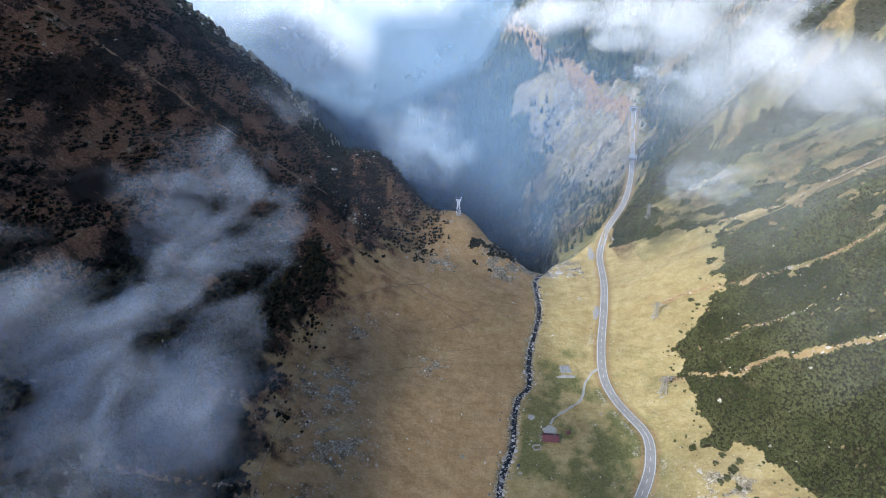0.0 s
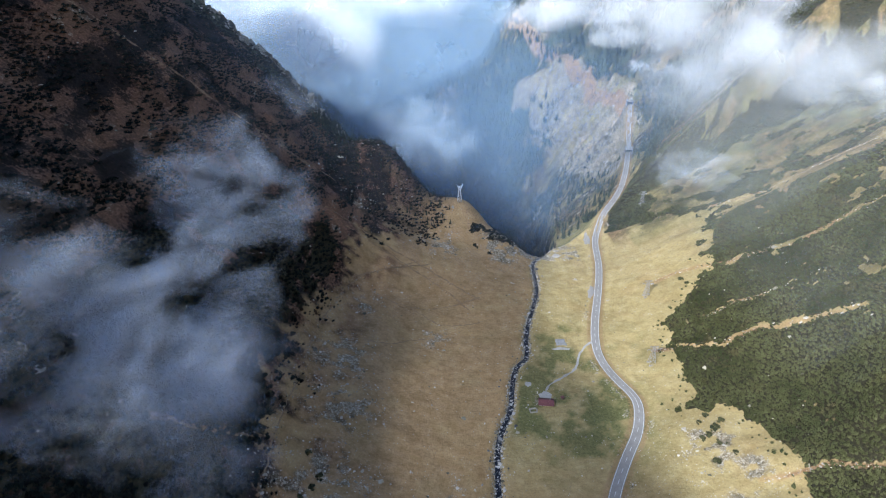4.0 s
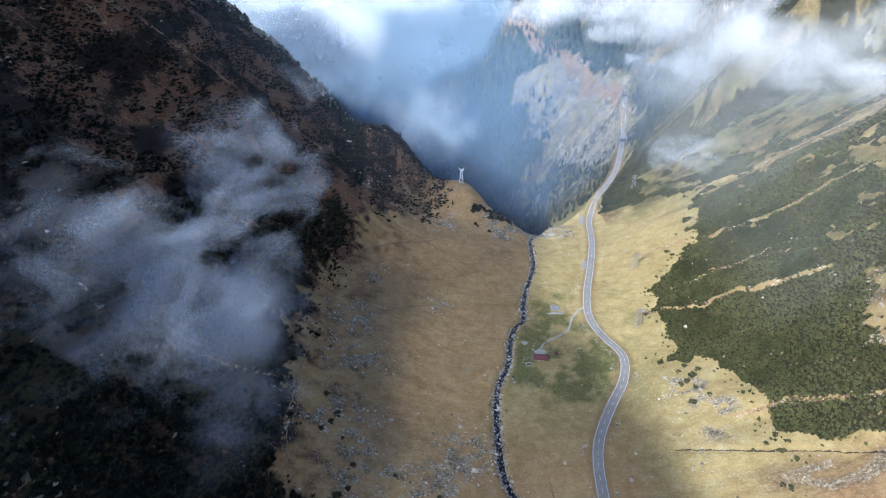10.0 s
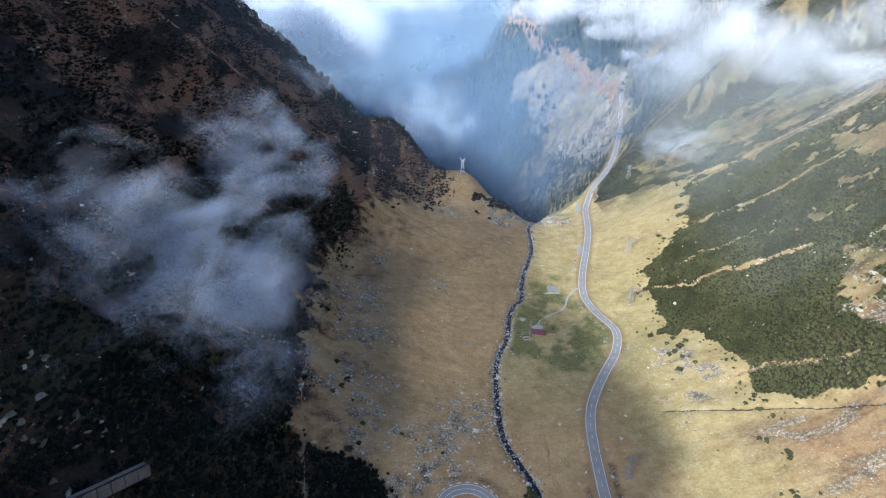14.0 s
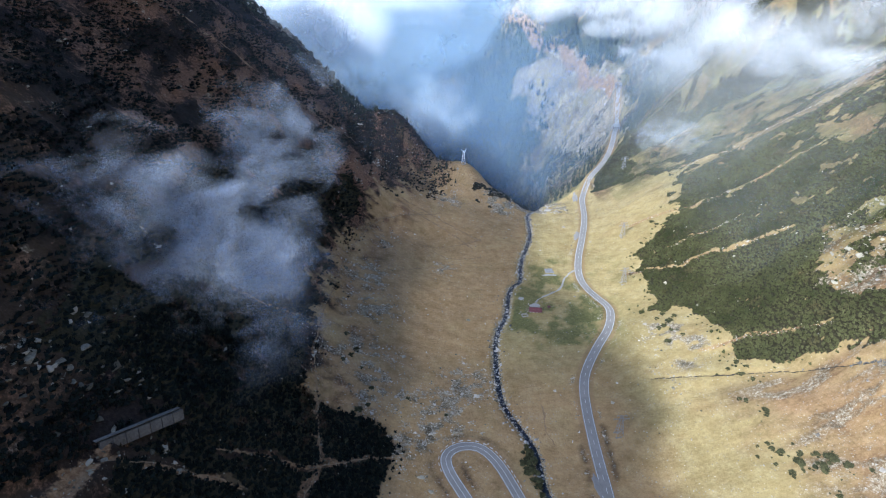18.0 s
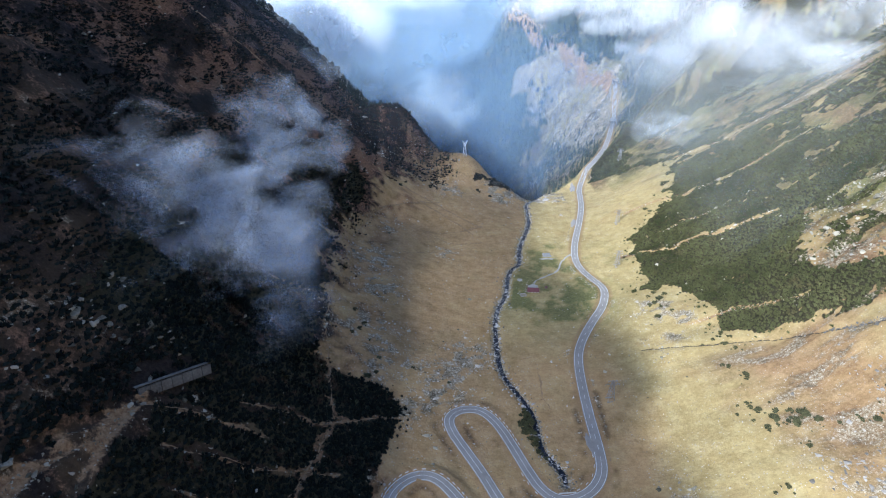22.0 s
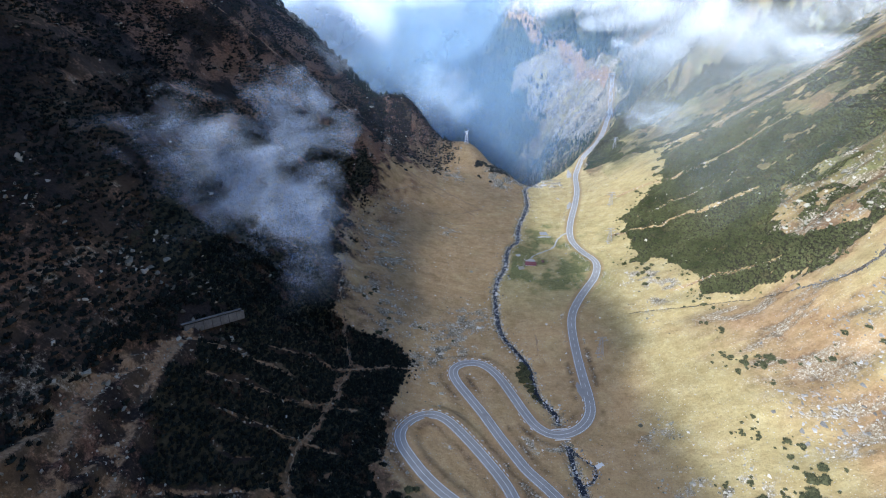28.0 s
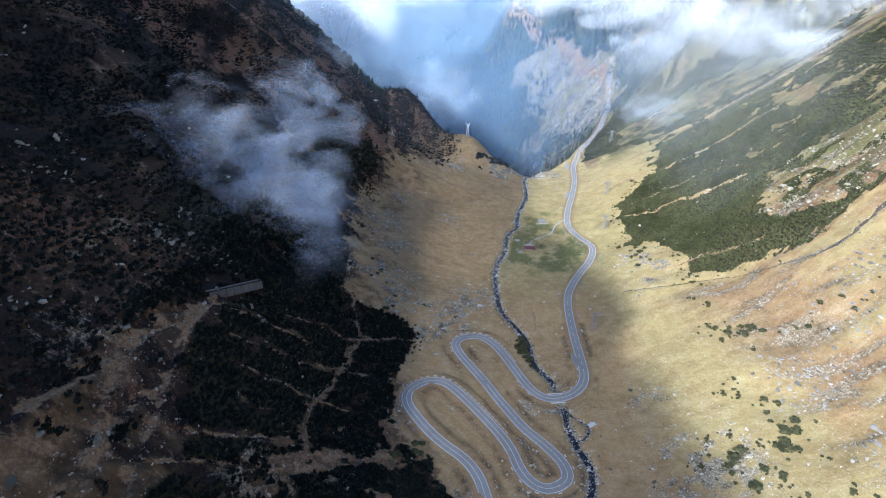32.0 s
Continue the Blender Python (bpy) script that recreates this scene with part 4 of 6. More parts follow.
def cushion(seed, shoots=20):
    """A flat dark cushion hidden under many upright shoots."""
    rng = random.Random(seed)
    bm = bmesh.new()
    rim = [bm.verts.new((math.cos(a) * rng.uniform(0.75, 1.0), math.sin(a) * rng.uniform(0.75, 1.0), 0.0)) for a in [k * 0.7854 for k in range(8)]]
    top = bm.verts.new((0, 0, 0.42))
    for k in range(8):
        bm.faces.new((rim[k], rim[(k + 1) % 8], top))
    for k in range(shoots):
        a, r = rng.uniform(0, 6.28), rng.uniform(0.0, 1.0) ** 0.6
        foot = Vector((r * math.cos(a), r * math.sin(a), 0.38 * (1 - r) - 0.05))
        tip = foot + Vector((rng.uniform(-0.2, 0.2) + 0.2 * math.cos(a) * r, rng.uniform(-0.2, 0.2) + 0.2 * math.sin(a) * r, rng.uniform(0.3, 0.72)))
        b = rng.uniform(0, 3.14)
        w = Vector((math.cos(b), math.sin(b), 0)) * rng.uniform(0.14, 0.24)
        bm.faces.new([bm.verts.new(p) for p in (foot - w, foot + w, tip)])
    return arrays(bm)


def boulder(seed, points=13, flat=0.7):
    rng = random.Random(seed)
    bm = bmesh.new()
    for _ in range(points):
        v = Vector([rng.gauss(0, 1) for _ in range(3)]).normalized() * rng.uniform(0.75, 1.05)
        bm.verts.new((v.x, v.y * rng.uniform(0.7, 1), (v.z * flat)))
    hull = bmesh.ops.convex_hull(bm, input=bm.verts[:])
    spare = {g for g in hull["geom_interior"] + hull["geom_unused"] if isinstance(g, bmesh.types.BMVert)}
    bmesh.ops.delete(bm, geom=list(spare), context="VERTS")
    return arrays(bm)


def spruce_shape(seed, tiers=6, sides=8):
    """A narrow spruce crown of ragged, drooping whorls of boughs."""
    rng = random.Random(seed)
    bm = bmesh.new()
    for k in range(tiers):
        z0, z1 = 0.1 + 0.8 * k / tiers, 0.1 + 0.8 * (k + 1.7) / tiers
        r = 0.2 * (1 - k / tiers) ** 0.8 + 0.02
        tip = bm.verts.new((rng.uniform(-0.01, 0.01), rng.uniform(-0.01, 0.01), min(1, z1)))
        ring = []
        for j in range(sides * 2):
            a = (j + rng.uniform(-0.3, 0.3)) * math.pi / sides
            q = r * (rng.uniform(0.85, 1.2) if j % 2 == 0 else rng.uniform(0.4, 0.6))
            ring.append(bm.verts.new((q * math.cos(a), q * math.sin(a), z0 + rng.uniform(-0.03, 0.03) + (0.03 if j % 2 else -0.02))))
        for j in range(len(ring)):
            bm.faces.new((ring[j], ring[(j + 1) % len(ring)], tip))
    return arrays(bm)


rng = np.random.RandomState(11)
def scatter(x0, x1, y0, y1, step, chance, jitter=0.48):
    """Places on a shaken grid that pass the chance."""
    gx, gy = np.meshgrid(np.arange(x0, x1, step), np.arange(y0, y1, step))
    x = gx.ravel() + rng.uniform(-jitter, jitter, gx.size) * step
    y = gy.ravel() + rng.uniform(-jitter, jitter, gx.size) * step
    ok = chance(x, y) > rng.uniform(0, 1, x.size)
    return np.column_stack([x[ok], y[ok]])


CUSHIONS = [cushion(k) for k in range(8)]
THIN_CUSHIONS = [cushion(50 + k, 12) for k in range(8)]
BOULDERS = [boulder(k) for k in range(8)]
SPRUCES = [spruce_shape(k) for k in range(4)]
MID_SPRUCES = [spruce_shape(30 + k, 5, 5) for k in range(4)]
FAR_SPRUCES = [spruce_shape(10 + k, 4, 4) for k in range(4)]
PEBBLES = [boulder(20 + k, 7) for k in range(6)]
SLABS = [boulder(40 + k, 12, 0.38) for k in range(5)]

def road_clear(x, y, gap):
    d, _ = away(x, y, road_line)
    e, _ = away(x, y, stream_line)
    return (d > gap) & (e > 2.0)


# ---- dwarf pine ----
p = scatter(140, 330, 118, 700, 1.75, lambda x, y: pine_cover(x, y) * 0.95)
strew("dwarf_pine_thicket", CUSHIONS, p, rng.uniform(0.7, 1.5, len(p)), M_SHRUB, "dense dark green dwarf pine on the sunny slope", "shrubs", 1, sink=0.1, tall=(0.9, 2.2))
p = scatter(330, 580, 120, 780, 3.7, lambda x, y: pine_cover(x, y) * 0.9)
strew("dwarf_pine_thicket", CUSHIONS, p, rng.uniform(1.8, 3.0, len(p)), M_SHRUB, "patchy green dwarf pine on the upper slope", "shrubs", 2, tall=(0.5, 0.9), sink=0.1)
# left-hand thickets take the pine copy with deep shade in its colour
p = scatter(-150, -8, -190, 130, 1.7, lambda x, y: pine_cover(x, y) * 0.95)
strew("shaded_pine_thicket", CUSHIONS, p, rng.uniform(0.9, 1.7, len(p)), M_SHRUB_SHADED, "dwarf pine coloured bluish black for deep shade, cut by trails", "shrubs", 3, tall=(0.9, 2.0), sink=0.1)
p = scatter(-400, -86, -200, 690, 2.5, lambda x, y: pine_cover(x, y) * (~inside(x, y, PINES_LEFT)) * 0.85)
strew("shaded_pine_thicket", THIN_CUSHIONS, p, rng.uniform(1.3, 2.5, len(p)), M_SHRUB_SHADED, "scattered dwarf pine in shade-darkened colour on the shaded mountainside", "shrubs", 4, sink=0.15)
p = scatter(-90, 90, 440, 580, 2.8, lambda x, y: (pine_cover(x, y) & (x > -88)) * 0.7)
strew("shaded_pine_thicket", CUSHIONS, p, rng.uniform(1.2, 2.4, len(p)), M_SHRUB_SHADED, "shade-darkened dwarf pine between the rocks of the spur", "shrubs", 5)

p = scatter(136, 250, 105, 420, 3.6, lambda x, y: 0.34 * (~pine_cover(x, y) & (pine_cover(x + 9, y) | pine_cover(x + 6, y + 6) | pine_cover(x + 5, y - 8))))
strew("dwarf_pine_thicket", CUSHIONS, p, rng.uniform(0.6, 1.9, len(p)), M_SHRUB, "scattered dwarf pines along the thicket's edge", "shrubs", 37, tall=(0.6, 1.1), sink=0.1)
p = scatter(150, 300, 130, 470, 8.5, lambda x, y: 0.3 * pine_cover(x, y))
strew("young_conifers", MID_SPRUCES, p, rng.uniform(2.6, 4.6, len(p)), M_SHRUB, "young conifers rising out of the dwarf pine", "trees", 38, lean=3, sink=0.0, wide=(1.0, 1.5))

# ---- woods below the brink and on the far sides ----
def far_wood(x, y):
    n1 = fractal(x, y, 90, 4, 81)
    sunny = (x > 190) & (y < 665 + 1.1 * (x - 251))
    below = (x > GORGE_X(y) + 10) & (x < 215 + 0.4 * (y - 600)) & (y < 1000)
    return np.clip(0.8 + 0.8 * n1 - 0.95 * CLIFF(x, y), 0, 1) * (land(x, y) < 330) * np.where(sunny, 0.03, 1) * np.where(below, 0.34, 1)

p = scatter(-140, 520, 585, 1000, 5.6, lambda x, y: far_wood(x, y) * road_clear(x, y, 9))
strew("spruce_wood", MID_SPRUCES, p, rng.uniform(7, 13, len(p)), M_SPRUCE, "steep spruce wood below the brink of the meadow", "woods", 6, lean=2, sink=0.05)
p = scatter(-700, 800, 1000, 1900, 11.2, far_wood)
strew("spruce_wood", FAR_SPRUCES, p, rng.uniform(11, 19, len(p)), M_SPRUCE, "dark spruce wood on the far valley side", "woods", 7, lean=2, sink=0.05, wide=(1.0, 1.6))
p = scatter(-130, 5, 500, 615, 4.6, lambda x, y: 0.6 * (fractal(x, y, 26, 3, 85) > -0.15) * (np.abs(y - 560 + 0.3 * x) < 60))
strew("spruce_wood", SPRUCES, p, rng.uniform(2.5, 6.5, len(p)), M_SPRUCE, "stunted spruces along the spur", "woods", 8, lean=3, sink=0.05)

# ---- stones ----
def stony(x, y):
    c = maps(x, y, land(x, y), away(x, y, road_line)[0])
    return np.clip(c[2] * 1.2 - 0.25, 0, 1) * road_clear(x, y, 4.5) * (c[3] < 0.5)

p = scatter(-100, 140, -70, 500, 1.4, lambda x, y: np.clip(stony(x, y) * 2.4 + 0.02, 0, 1) * road_clear(x, y, 4.8))
strew("boulder_field", BOULDERS, p[::2], np.exp(rng.normal(-0.8, 0.5, len(p[::2]))) * 1.2, M_LICHEN, "lichen-grey boulders strewn over the meadow", "stones", 9, sink=0.2)
strew("boulder_field", BOULDERS, p[1::2], np.exp(rng.normal(-0.85, 0.5, len(p[1::2]))) * 1.2, M_PALE_ROCK, "pale boulders strewn over the meadow", "stones", 36, sink=0.2)
p = scatter(112, 345, -75, 260, 2.3, lambda x, y: stony(x, y) * 0.75 + 0.012)
strew("boulder_field", BOULDERS + SLABS, p, np.exp(rng.normal(-0.65, 0.55, len(p))) * 1.05, M_ROCK, "pale blocks and scree on the sunny slope", "stones", 10, sink=0.3, lean=18)
p = scatter(-330, -70, -120, 660, 3.0, lambda x, y: stony(x, y) * 0.34)
strew("boulder_field", BOULDERS, p, np.exp(rng.normal(-0.2, 0.5, len(p))), M_LICHEN, "grey outcrops and blocks on the shaded slope", "stones", 11, sink=0.35, lean=18)
p = scatter(60, 420, 760, 1450, 9.0, lambda x, y: 0.35 * CLIFF(x, y))
strew("boulder_field", BOULDERS + SLABS, p, rng.uniform(1.5, 4, len(p)), M_ROCK, "rocky crags of the far valley side", "stones", 12, sink=0.35, lean=25, tall=(0.8, 2.0))
p = scatter(130, 340, 760, 1500, 6.0, lambda x, y: CLIFF(x, y) * np.clip(0.05 + 0.5 * fractal(x, y, 45, 3, 87), 0, 0.45))
strew("cliff_scrub", FAR_SPRUCES, p, rng.uniform(2.5, 6, len(p)), M_SPRUCE, "dark scrub clinging to the far rock face", "shrubs", 33, lean=4, sink=0.05, wide=(1.2, 2.4))
k = np.repeat(np.arange(len(stream_line)), 8)
p = stream_line[k] + rng.normal(0, 1, (len(k), 2)) * np.where(rng.uniform(size=len(k)) < 0.5, 1.5, 3.3)[:, None]
p = p[(p[:, 1] < 486) & (away(p[:, 0], p[:, 1], road_line)[0] > 5)]
strew("stream_boulders", BOULDERS, p, np.exp(rng.normal(-0.6, 0.4, len(p))), M_WET, "rounded grey boulders in the stream bed", "stones", 13, sink=-0.1)
k = np.repeat(np.arange(len(stream_line)), 6)
p = stream_line[k] + rng.normal(0, 1, (len(k), 2)) * 0.6 + np.where(rng.uniform(size=len(k)) < 0.5, 1, -1)[:, None] * 2.5 * np.column_stack([np.gradient(stream_line[:, 1]), -np.gradient(stream_line[:, 0])])[k] / 2.0
p = p[(p[:, 1] < 486) & (away(p[:, 0], p[:, 1], road_line)[0] > 5)]
strew("stream_boulders", BOULDERS, p, np.exp(rng.normal(-0.75, 0.45, len(p))), M_LICHEN, "pale dry boulders along the banks", "stones", 23, sink=0.1)
k = np.repeat(np.arange(len(loop_line)), 6)
p = loop_line[k] + rng.normal(0, 1.2, (len(k), 2))
strew("stream_boulders", BOULDERS, p, np.exp(rng.normal(-0.75, 0.35, len(p))), M_WET, "rounded grey boulders in the side branch", "stones", 14, sink=-0.1)
p = scatter(60, 125, 476, 545, 2.2, lambda x, y: 0.65 * (np.abs(x - 92) < 26 + 0.2 * (y - 476)))
strew("boulder_field", BOULDERS, p, np.exp(rng.normal(0.0, 0.5, len(p))), M_ROCK, "broken rock where the stream falls away", "stones", 15, sink=0.2)


# stones on the banks of the hairpins
p = scatter(-48, 62, -70, 128, 1.5, lambda x, y: 0.5 * (np.abs(away(x, y, road_line)[0] - 7.0) < 2.2) * (fractal(x, y, 14, 3, 101) > 0.1))
strew("bank_stones", PEBBLES, p, np.exp(rng.normal(-0.9, 0.4, len(p))), M_LICHEN, "rough grey stones on the banks of the hairpins", "stones", 30, sink=0.1)
# pinnacles and pale slabs that stand out of the dwarf pine
p = scatter(160, 300, 135, 470, 13.0, lambda x, y: 0.4 * pine_cover(x, y))
strew("rock_pinnacles", BOULDERS, p, np.exp(rng.normal(-0.1, 0.35, len(p))), M_LICHEN, "small upright rocks standing out of dwarf pine", "stones", 24, tall=(1.4, 2.4), sink=0.1, wide=(0.6, 1.0))
p = scatter(145, 262, -75, 82, 2.7, lambda x, y: 0.85 * (fractal(x * 0.5, y, 22, 3, 91) > 0.12) * np.clip((x - 150 - 0.1 * y) / 14, 0, 1))
strew("rock_slabs", SLABS, p, np.exp(rng.normal(0.0, 0.42, len(p))), M_ROCK, "pale tilted slabs among rust-coloured grass", "stones", 25, lean=25, sink=0.1, wide=(0.4, 2.0), tall=(0.5, 1.0))
p = scatter(224, 345, 130, 262, 2.8, lambda x, y: 0.8 * inside(x, y, SCREE_RIGHT) * (fractal(x * 0.5, y, 16, 3, 93) > -0.1))
strew("rock_slabs", SLABS + BOULDERS, p, np.exp(rng.normal(0.05, 0.45, len(p))), M_LICHEN, "grey blocks in the gap of the dwarf pine", "stones", 26, lean=20, sink=0.2, wide=(0.6, 1.5))
p = scatter(-215, -120, 20, 120, 4.2, lambda x, y: 0.35 * (fractal(x, y, 26, 3, 95) > 0.2))
strew("rock_slabs", SLABS, p, np.exp(rng.normal(0.35, 0.5, len(p))), M_LICHEN, "grey rock slabs in the dark slope", "stones", 27, lean=20, sink=0.1, wide=(0.6, 1.5))
p = scatter(-300, -125, -90, 640, 7.0, lambda x, y: 0.3 * (fractal(x * 1.4, y * 0.6, 34, 3, 121) > 0.3) * (x < LEFT_FOOT(y) - 60))
strew("rock_outcrops", BOULDERS + SLABS, p, np.exp(rng.normal(0.5, 0.45, len(p))), M_LICHEN, "grey broken outcrops on the shaded mountainside", "stones", 41, lean=22, sink=0.35, wide=(0.5, 1.5), tall=(0.5, 1.1))
x = rng.uniform(-340, -95, 760)
p = np.column_stack([x, BRINK(x) - np.abs(rng.normal(0, 13, 760)) + 4])
strew("crags", BOULDERS, p, np.exp(rng.normal(0.85, 0.5, len(p))), M_LICHEN, "jagged crags along the mountain's skyline", "stones", 28, lean=18, sink=0.2, tall=(0.8, 2.2), wide=(0.6, 1.3))
p = scatter(-100, 230, -70, 470, 2.7, lambda x, y: np.clip(0.3 + 0.4 * fractal(x, y, 30, 3, 97), 0.05, 0.6) * road_clear(x, y, 4.6) * ~pine_cover(x, y))
strew("field_stones", PEBBLES, p, np.exp(rng.normal(-1.3, 0.4, len(p))), M_ROCK, "small pale stones dotted over the grass", "stones", 29, sink=0.1)

p = scatter(100, 225, -70, 235, 2.4, lambda x, y: np.clip(0.32 + 0.5 * fractal(x, y, 24, 3, 99), 0.04, 0.7) * road_clear(x, y, 4.6) * ~pine_cover(x, y))
strew("field_stones", PEBBLES, p, np.exp(rng.normal(-1.12, 0.38, len(p))), M_PALE_ROCK, "pale stones scattered over the sunny grass", "stones", 34, sink=0.1)

# broken rock in the upper ravine of the rill
q = np.repeat(rill_lines[0][1], 7, axis=0)
q = q[q[:, 0] > 208]
p = q + rng.normal(0, 1, q.shape) * np.interp(q[:, 0], [208, 245], [0.6, 2.4])[:, None]
strew("ravine_stones", BOULDERS, p, np.exp(rng.normal(-0.45, 0.4, len(p))), M_STAINED, "dark broken rock in the ravine of the rill", "stones", 180, sink=0.1)
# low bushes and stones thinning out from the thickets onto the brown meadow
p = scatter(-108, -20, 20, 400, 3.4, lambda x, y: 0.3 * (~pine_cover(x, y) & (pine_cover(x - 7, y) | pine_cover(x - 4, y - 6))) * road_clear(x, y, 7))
strew("shaded_pine_thicket", CUSHIONS, p, rng.uniform(0.5, 1.5, len(p)), M_SHRUB_SHADED, "scattered low shade-darkened dwarf pine at the edge of the meadow", "shrubs", 181, tall=(0.6, 1.1), sink=0.1)
p = scatter(-108, -20, 20, 400, 1.9, lambda x, y: 0.32 * (~pine_cover(x, y) & (pine_cover(x - 11, y) | pine_cover(x - 5, y - 9))) * np.clip(0.7 + fractal(x, y, 14, 3, 153), 0, 1) * road_clear(x, y, 6))
strew("field_stones", PEBBLES, p, np.exp(rng.normal(-0.75, 0.45, len(p))), M_LICHEN, "grey stones along the foot of the dark slope", "stones", 182, sink=0.15)
# stones washed out along the gullies and lining the trails
for k, (w, line) in enumerate(GULLIES):
    q = smooth_line(line, 0.7)
    p = q + rng.normal(0, 0.8 * w, q.shape)
    strew("gully_stones", PEBBLES, p, np.exp(rng.normal(-0.55, 0.45, len(p))), M_PALE_ROCK, "pale stones washed out along a dry gully", "stones", 140 + k, sink=0.15)
for k, (w, line) in enumerate(track_lines[:16] + track_lines[-1:]):
    if line[:, 0].max() < -20:
        q = np.repeat(line, 2, axis=0)
        p = q + rng.normal(0, 1.0 + 0.55 * w, q.shape)
        strew("trail_stones", PEBBLES, p, np.exp(rng.normal(-0.6, 0.5, len(p))), M_LICHEN, "loose grey stones lining a trail", "stones", 160 + k, sink=0.15)

p = scatter(-125, 10, 480, 590, 3.2, lambda x, y: 0.5 * (fractal(x, y, 18, 3, 123) > 0.12))
strew("rock_outcrops", SLABS + BOULDERS, p, np.exp(rng.normal(0.0, 0.5, len(p))), M_LICHEN, "grey rocks breaking through the spur", "stones", 44, lean=20, sink=0.25, wide=(0.5, 1.5))

# ---- single bushes and boulders ----
def tree_mesh(name, shape, material):
    me = quick_mesh(name, shape[0], shape[1])
    me.materials.append(material)
    return me


def bush_shape(seed, count=18):
    """A rounded bush of many overlapping cushions of shoots."""
    rng = random.Random(seed)
    points, faces, base = [], [], 0
    for k in range(count):
        co, tri = CUSHIONS[rng.randrange(len(CUSHIONS))]
        a, r, s = rng.uniform(0, 6.28), 0.85 * rng.uniform(0, 1) ** 0.6, rng.uniform(0.3, 0.5)
        c, q = math.cos(a * 3), math.sin(a * 3)
        p = co @ np.array([[c, q, 0], [-q, c, 0], [0, 0, 1.2]]) * s + np.array([r * math.cos(a), r * math.sin(a), 0.75 * (1 - r * r)])
        points.append(p)
        faces.append(tri + base)
        base += len(co)
    return np.vstack(points), np.vstack(faces)


BUSHES = [tree_mesh("dwarf_pine_bush", bush_shape(60 + k), M_BUSH) for k in range(5)]
BUSH_PLACES = [(159, 82, 2.9), (162, 72, 3.8), (168, 66, 4.4), (174, 69, 4.4), (157, 90, 1.8), (157, 68, 2.2), (148, 30, 2.2), (140, 24, 1.7), (154, 9, 3.0), (151, -17, 4.6), (147, -27, 4.8), (144, -24, 3.0), (126, -24, 4.6), (130, -21, 4.2), (111, -24, 2.6),
               (126, -45, 4.2), (133, -37, 3.2), (195, 51, 2.8), (191, 55, 2.0), (220, 47, 2.0), (169, 147, 2.2), (171, 158, 2.4), (165, 154, 1.8), (172, 140, 2.2), (160, 229, 2.8), (150, 220, 2.6), (154, 246, 1.8)]
BUSH_PLACES_MORE = [(150, 84, 1.6), (165, 78, 2.4), (170, 74, 2.6), (178, 64, 2.8), (154, 76, 1.4), (184, 58, 1.8), (151, 0, 2.2), (158, 4, 2.6), (149, -8, 1.8), (122, -28, 2.6), (117, -18, 1.6), (138, -42, 2.4), (205, 62, 2.8), (212, 56, 2.4), (146, 199, 2.8), (156, 202, 2.2), (155, 237, 2.4), (155, 224, 3.4), (146, 218, 2.6), (152, 211, 2.0), (149, 232, 2.2), (194, 390, 3.2), (195, 381, 2.4), (161, 123, 2.2), (166, 112, 2.6), (159, 126, 2.0), (-29, -4, 3.0), (-28, -11, 3.6), (-26, -2, 2.4), (-38, -17, 3.4),
                    (40, 111, 4.2), (40.5, 104, 4.6), (40, 97, 4.6), (41.5, 90, 3.8), (36.5, 103, 3.2), (-60, 102, 2.2), (-52, 150, 2.0), (-68, 178, 2.4), (-72, 170, 2.0), (-30, 150, 1.6), (-6, 140, 1.6)]
BUSH_PLACES_EDGE = [(157, 86, 2.2), (211, 43, 3.0), (145, 17, 1.8), (139, 22, 1.6), (158, -12, 3.4), (148, -23, 4.0), (130, -9, 2.2), (120, -7, 1.6), (138, -20, 1.6), (137, -44, 2.2), (140, -56, 2.0), (154, -61, 2.4), (121, -33, 2.0), (165, 109, 2.2), (166, 49, 1.8), (155, -18, 3.6), (150, -30, 3.0), (38.5, 96, 3.0), (42, 86, 3.0), (43.5, 80, 2.8), (46.5, 76, 2.2), (39.5, 116, 2.4), (-57, 128, 3.2), (-52, 134, 2.2), (-66, 186, 3.0), (-74, 200, 2.6), (-60, 168, 1.6)]
CLUSTERS = []
for k, (x, y, r) in enumerate(BUSH_PLACES + BUSH_PLACES_EDGE):
    if x > 100:
        rnd = random.Random(500 + k)
        CLUSTERS += [(x + rnd.gauss(0, 1.5 + r), y + rnd.gauss(0, 1.5 + r), rnd.uniform(0.5, 1.5)) for _ in range(3)]
for k, (x, y, r) in enumerate(BUSH_PLACES + BUSH_PLACES_MORE + BUSH_PLACES_EDGE + CLUSTERS):
    ob = new("dwarf_pine_bush", BUSHES[k % 5])
    ob.matrix_world = Matrix.LocRotScale(up(x, y, -0.15 * r), Euler((0, 0, k * 2.4)), (r * 0.9, r * 0.84, r * 0.62))
    tagged(ob, "dark green bush by the rushing stream" if 38 < x < 46 and 80 < y < 115 else ("rounded dwarf pine bush in brown shaded grass" if x < 50 else "rounded dwarf pine bush on the dry slope"), "bush", "single bushes")
CRAG_PLACES = [(-217, 44, 5.5), (-206, 37, 4.5), (-167, 51, 5.0), (-160, 51, 4.5), (-141, 65, 4.6), (-188, 47, 4.0), (-200, 45, 4.0), (-163, 9, 3.6), (-174, -45, 3.4), (-142, -23, 3.6), (-120, 43, 2.4), (-63, 103, 2.0), (-167, 83, 5.4), (-168, 60, 4.2), (-140, 72, 3.6), (69, 23, 1.7), (-40, 105, 1.6)]
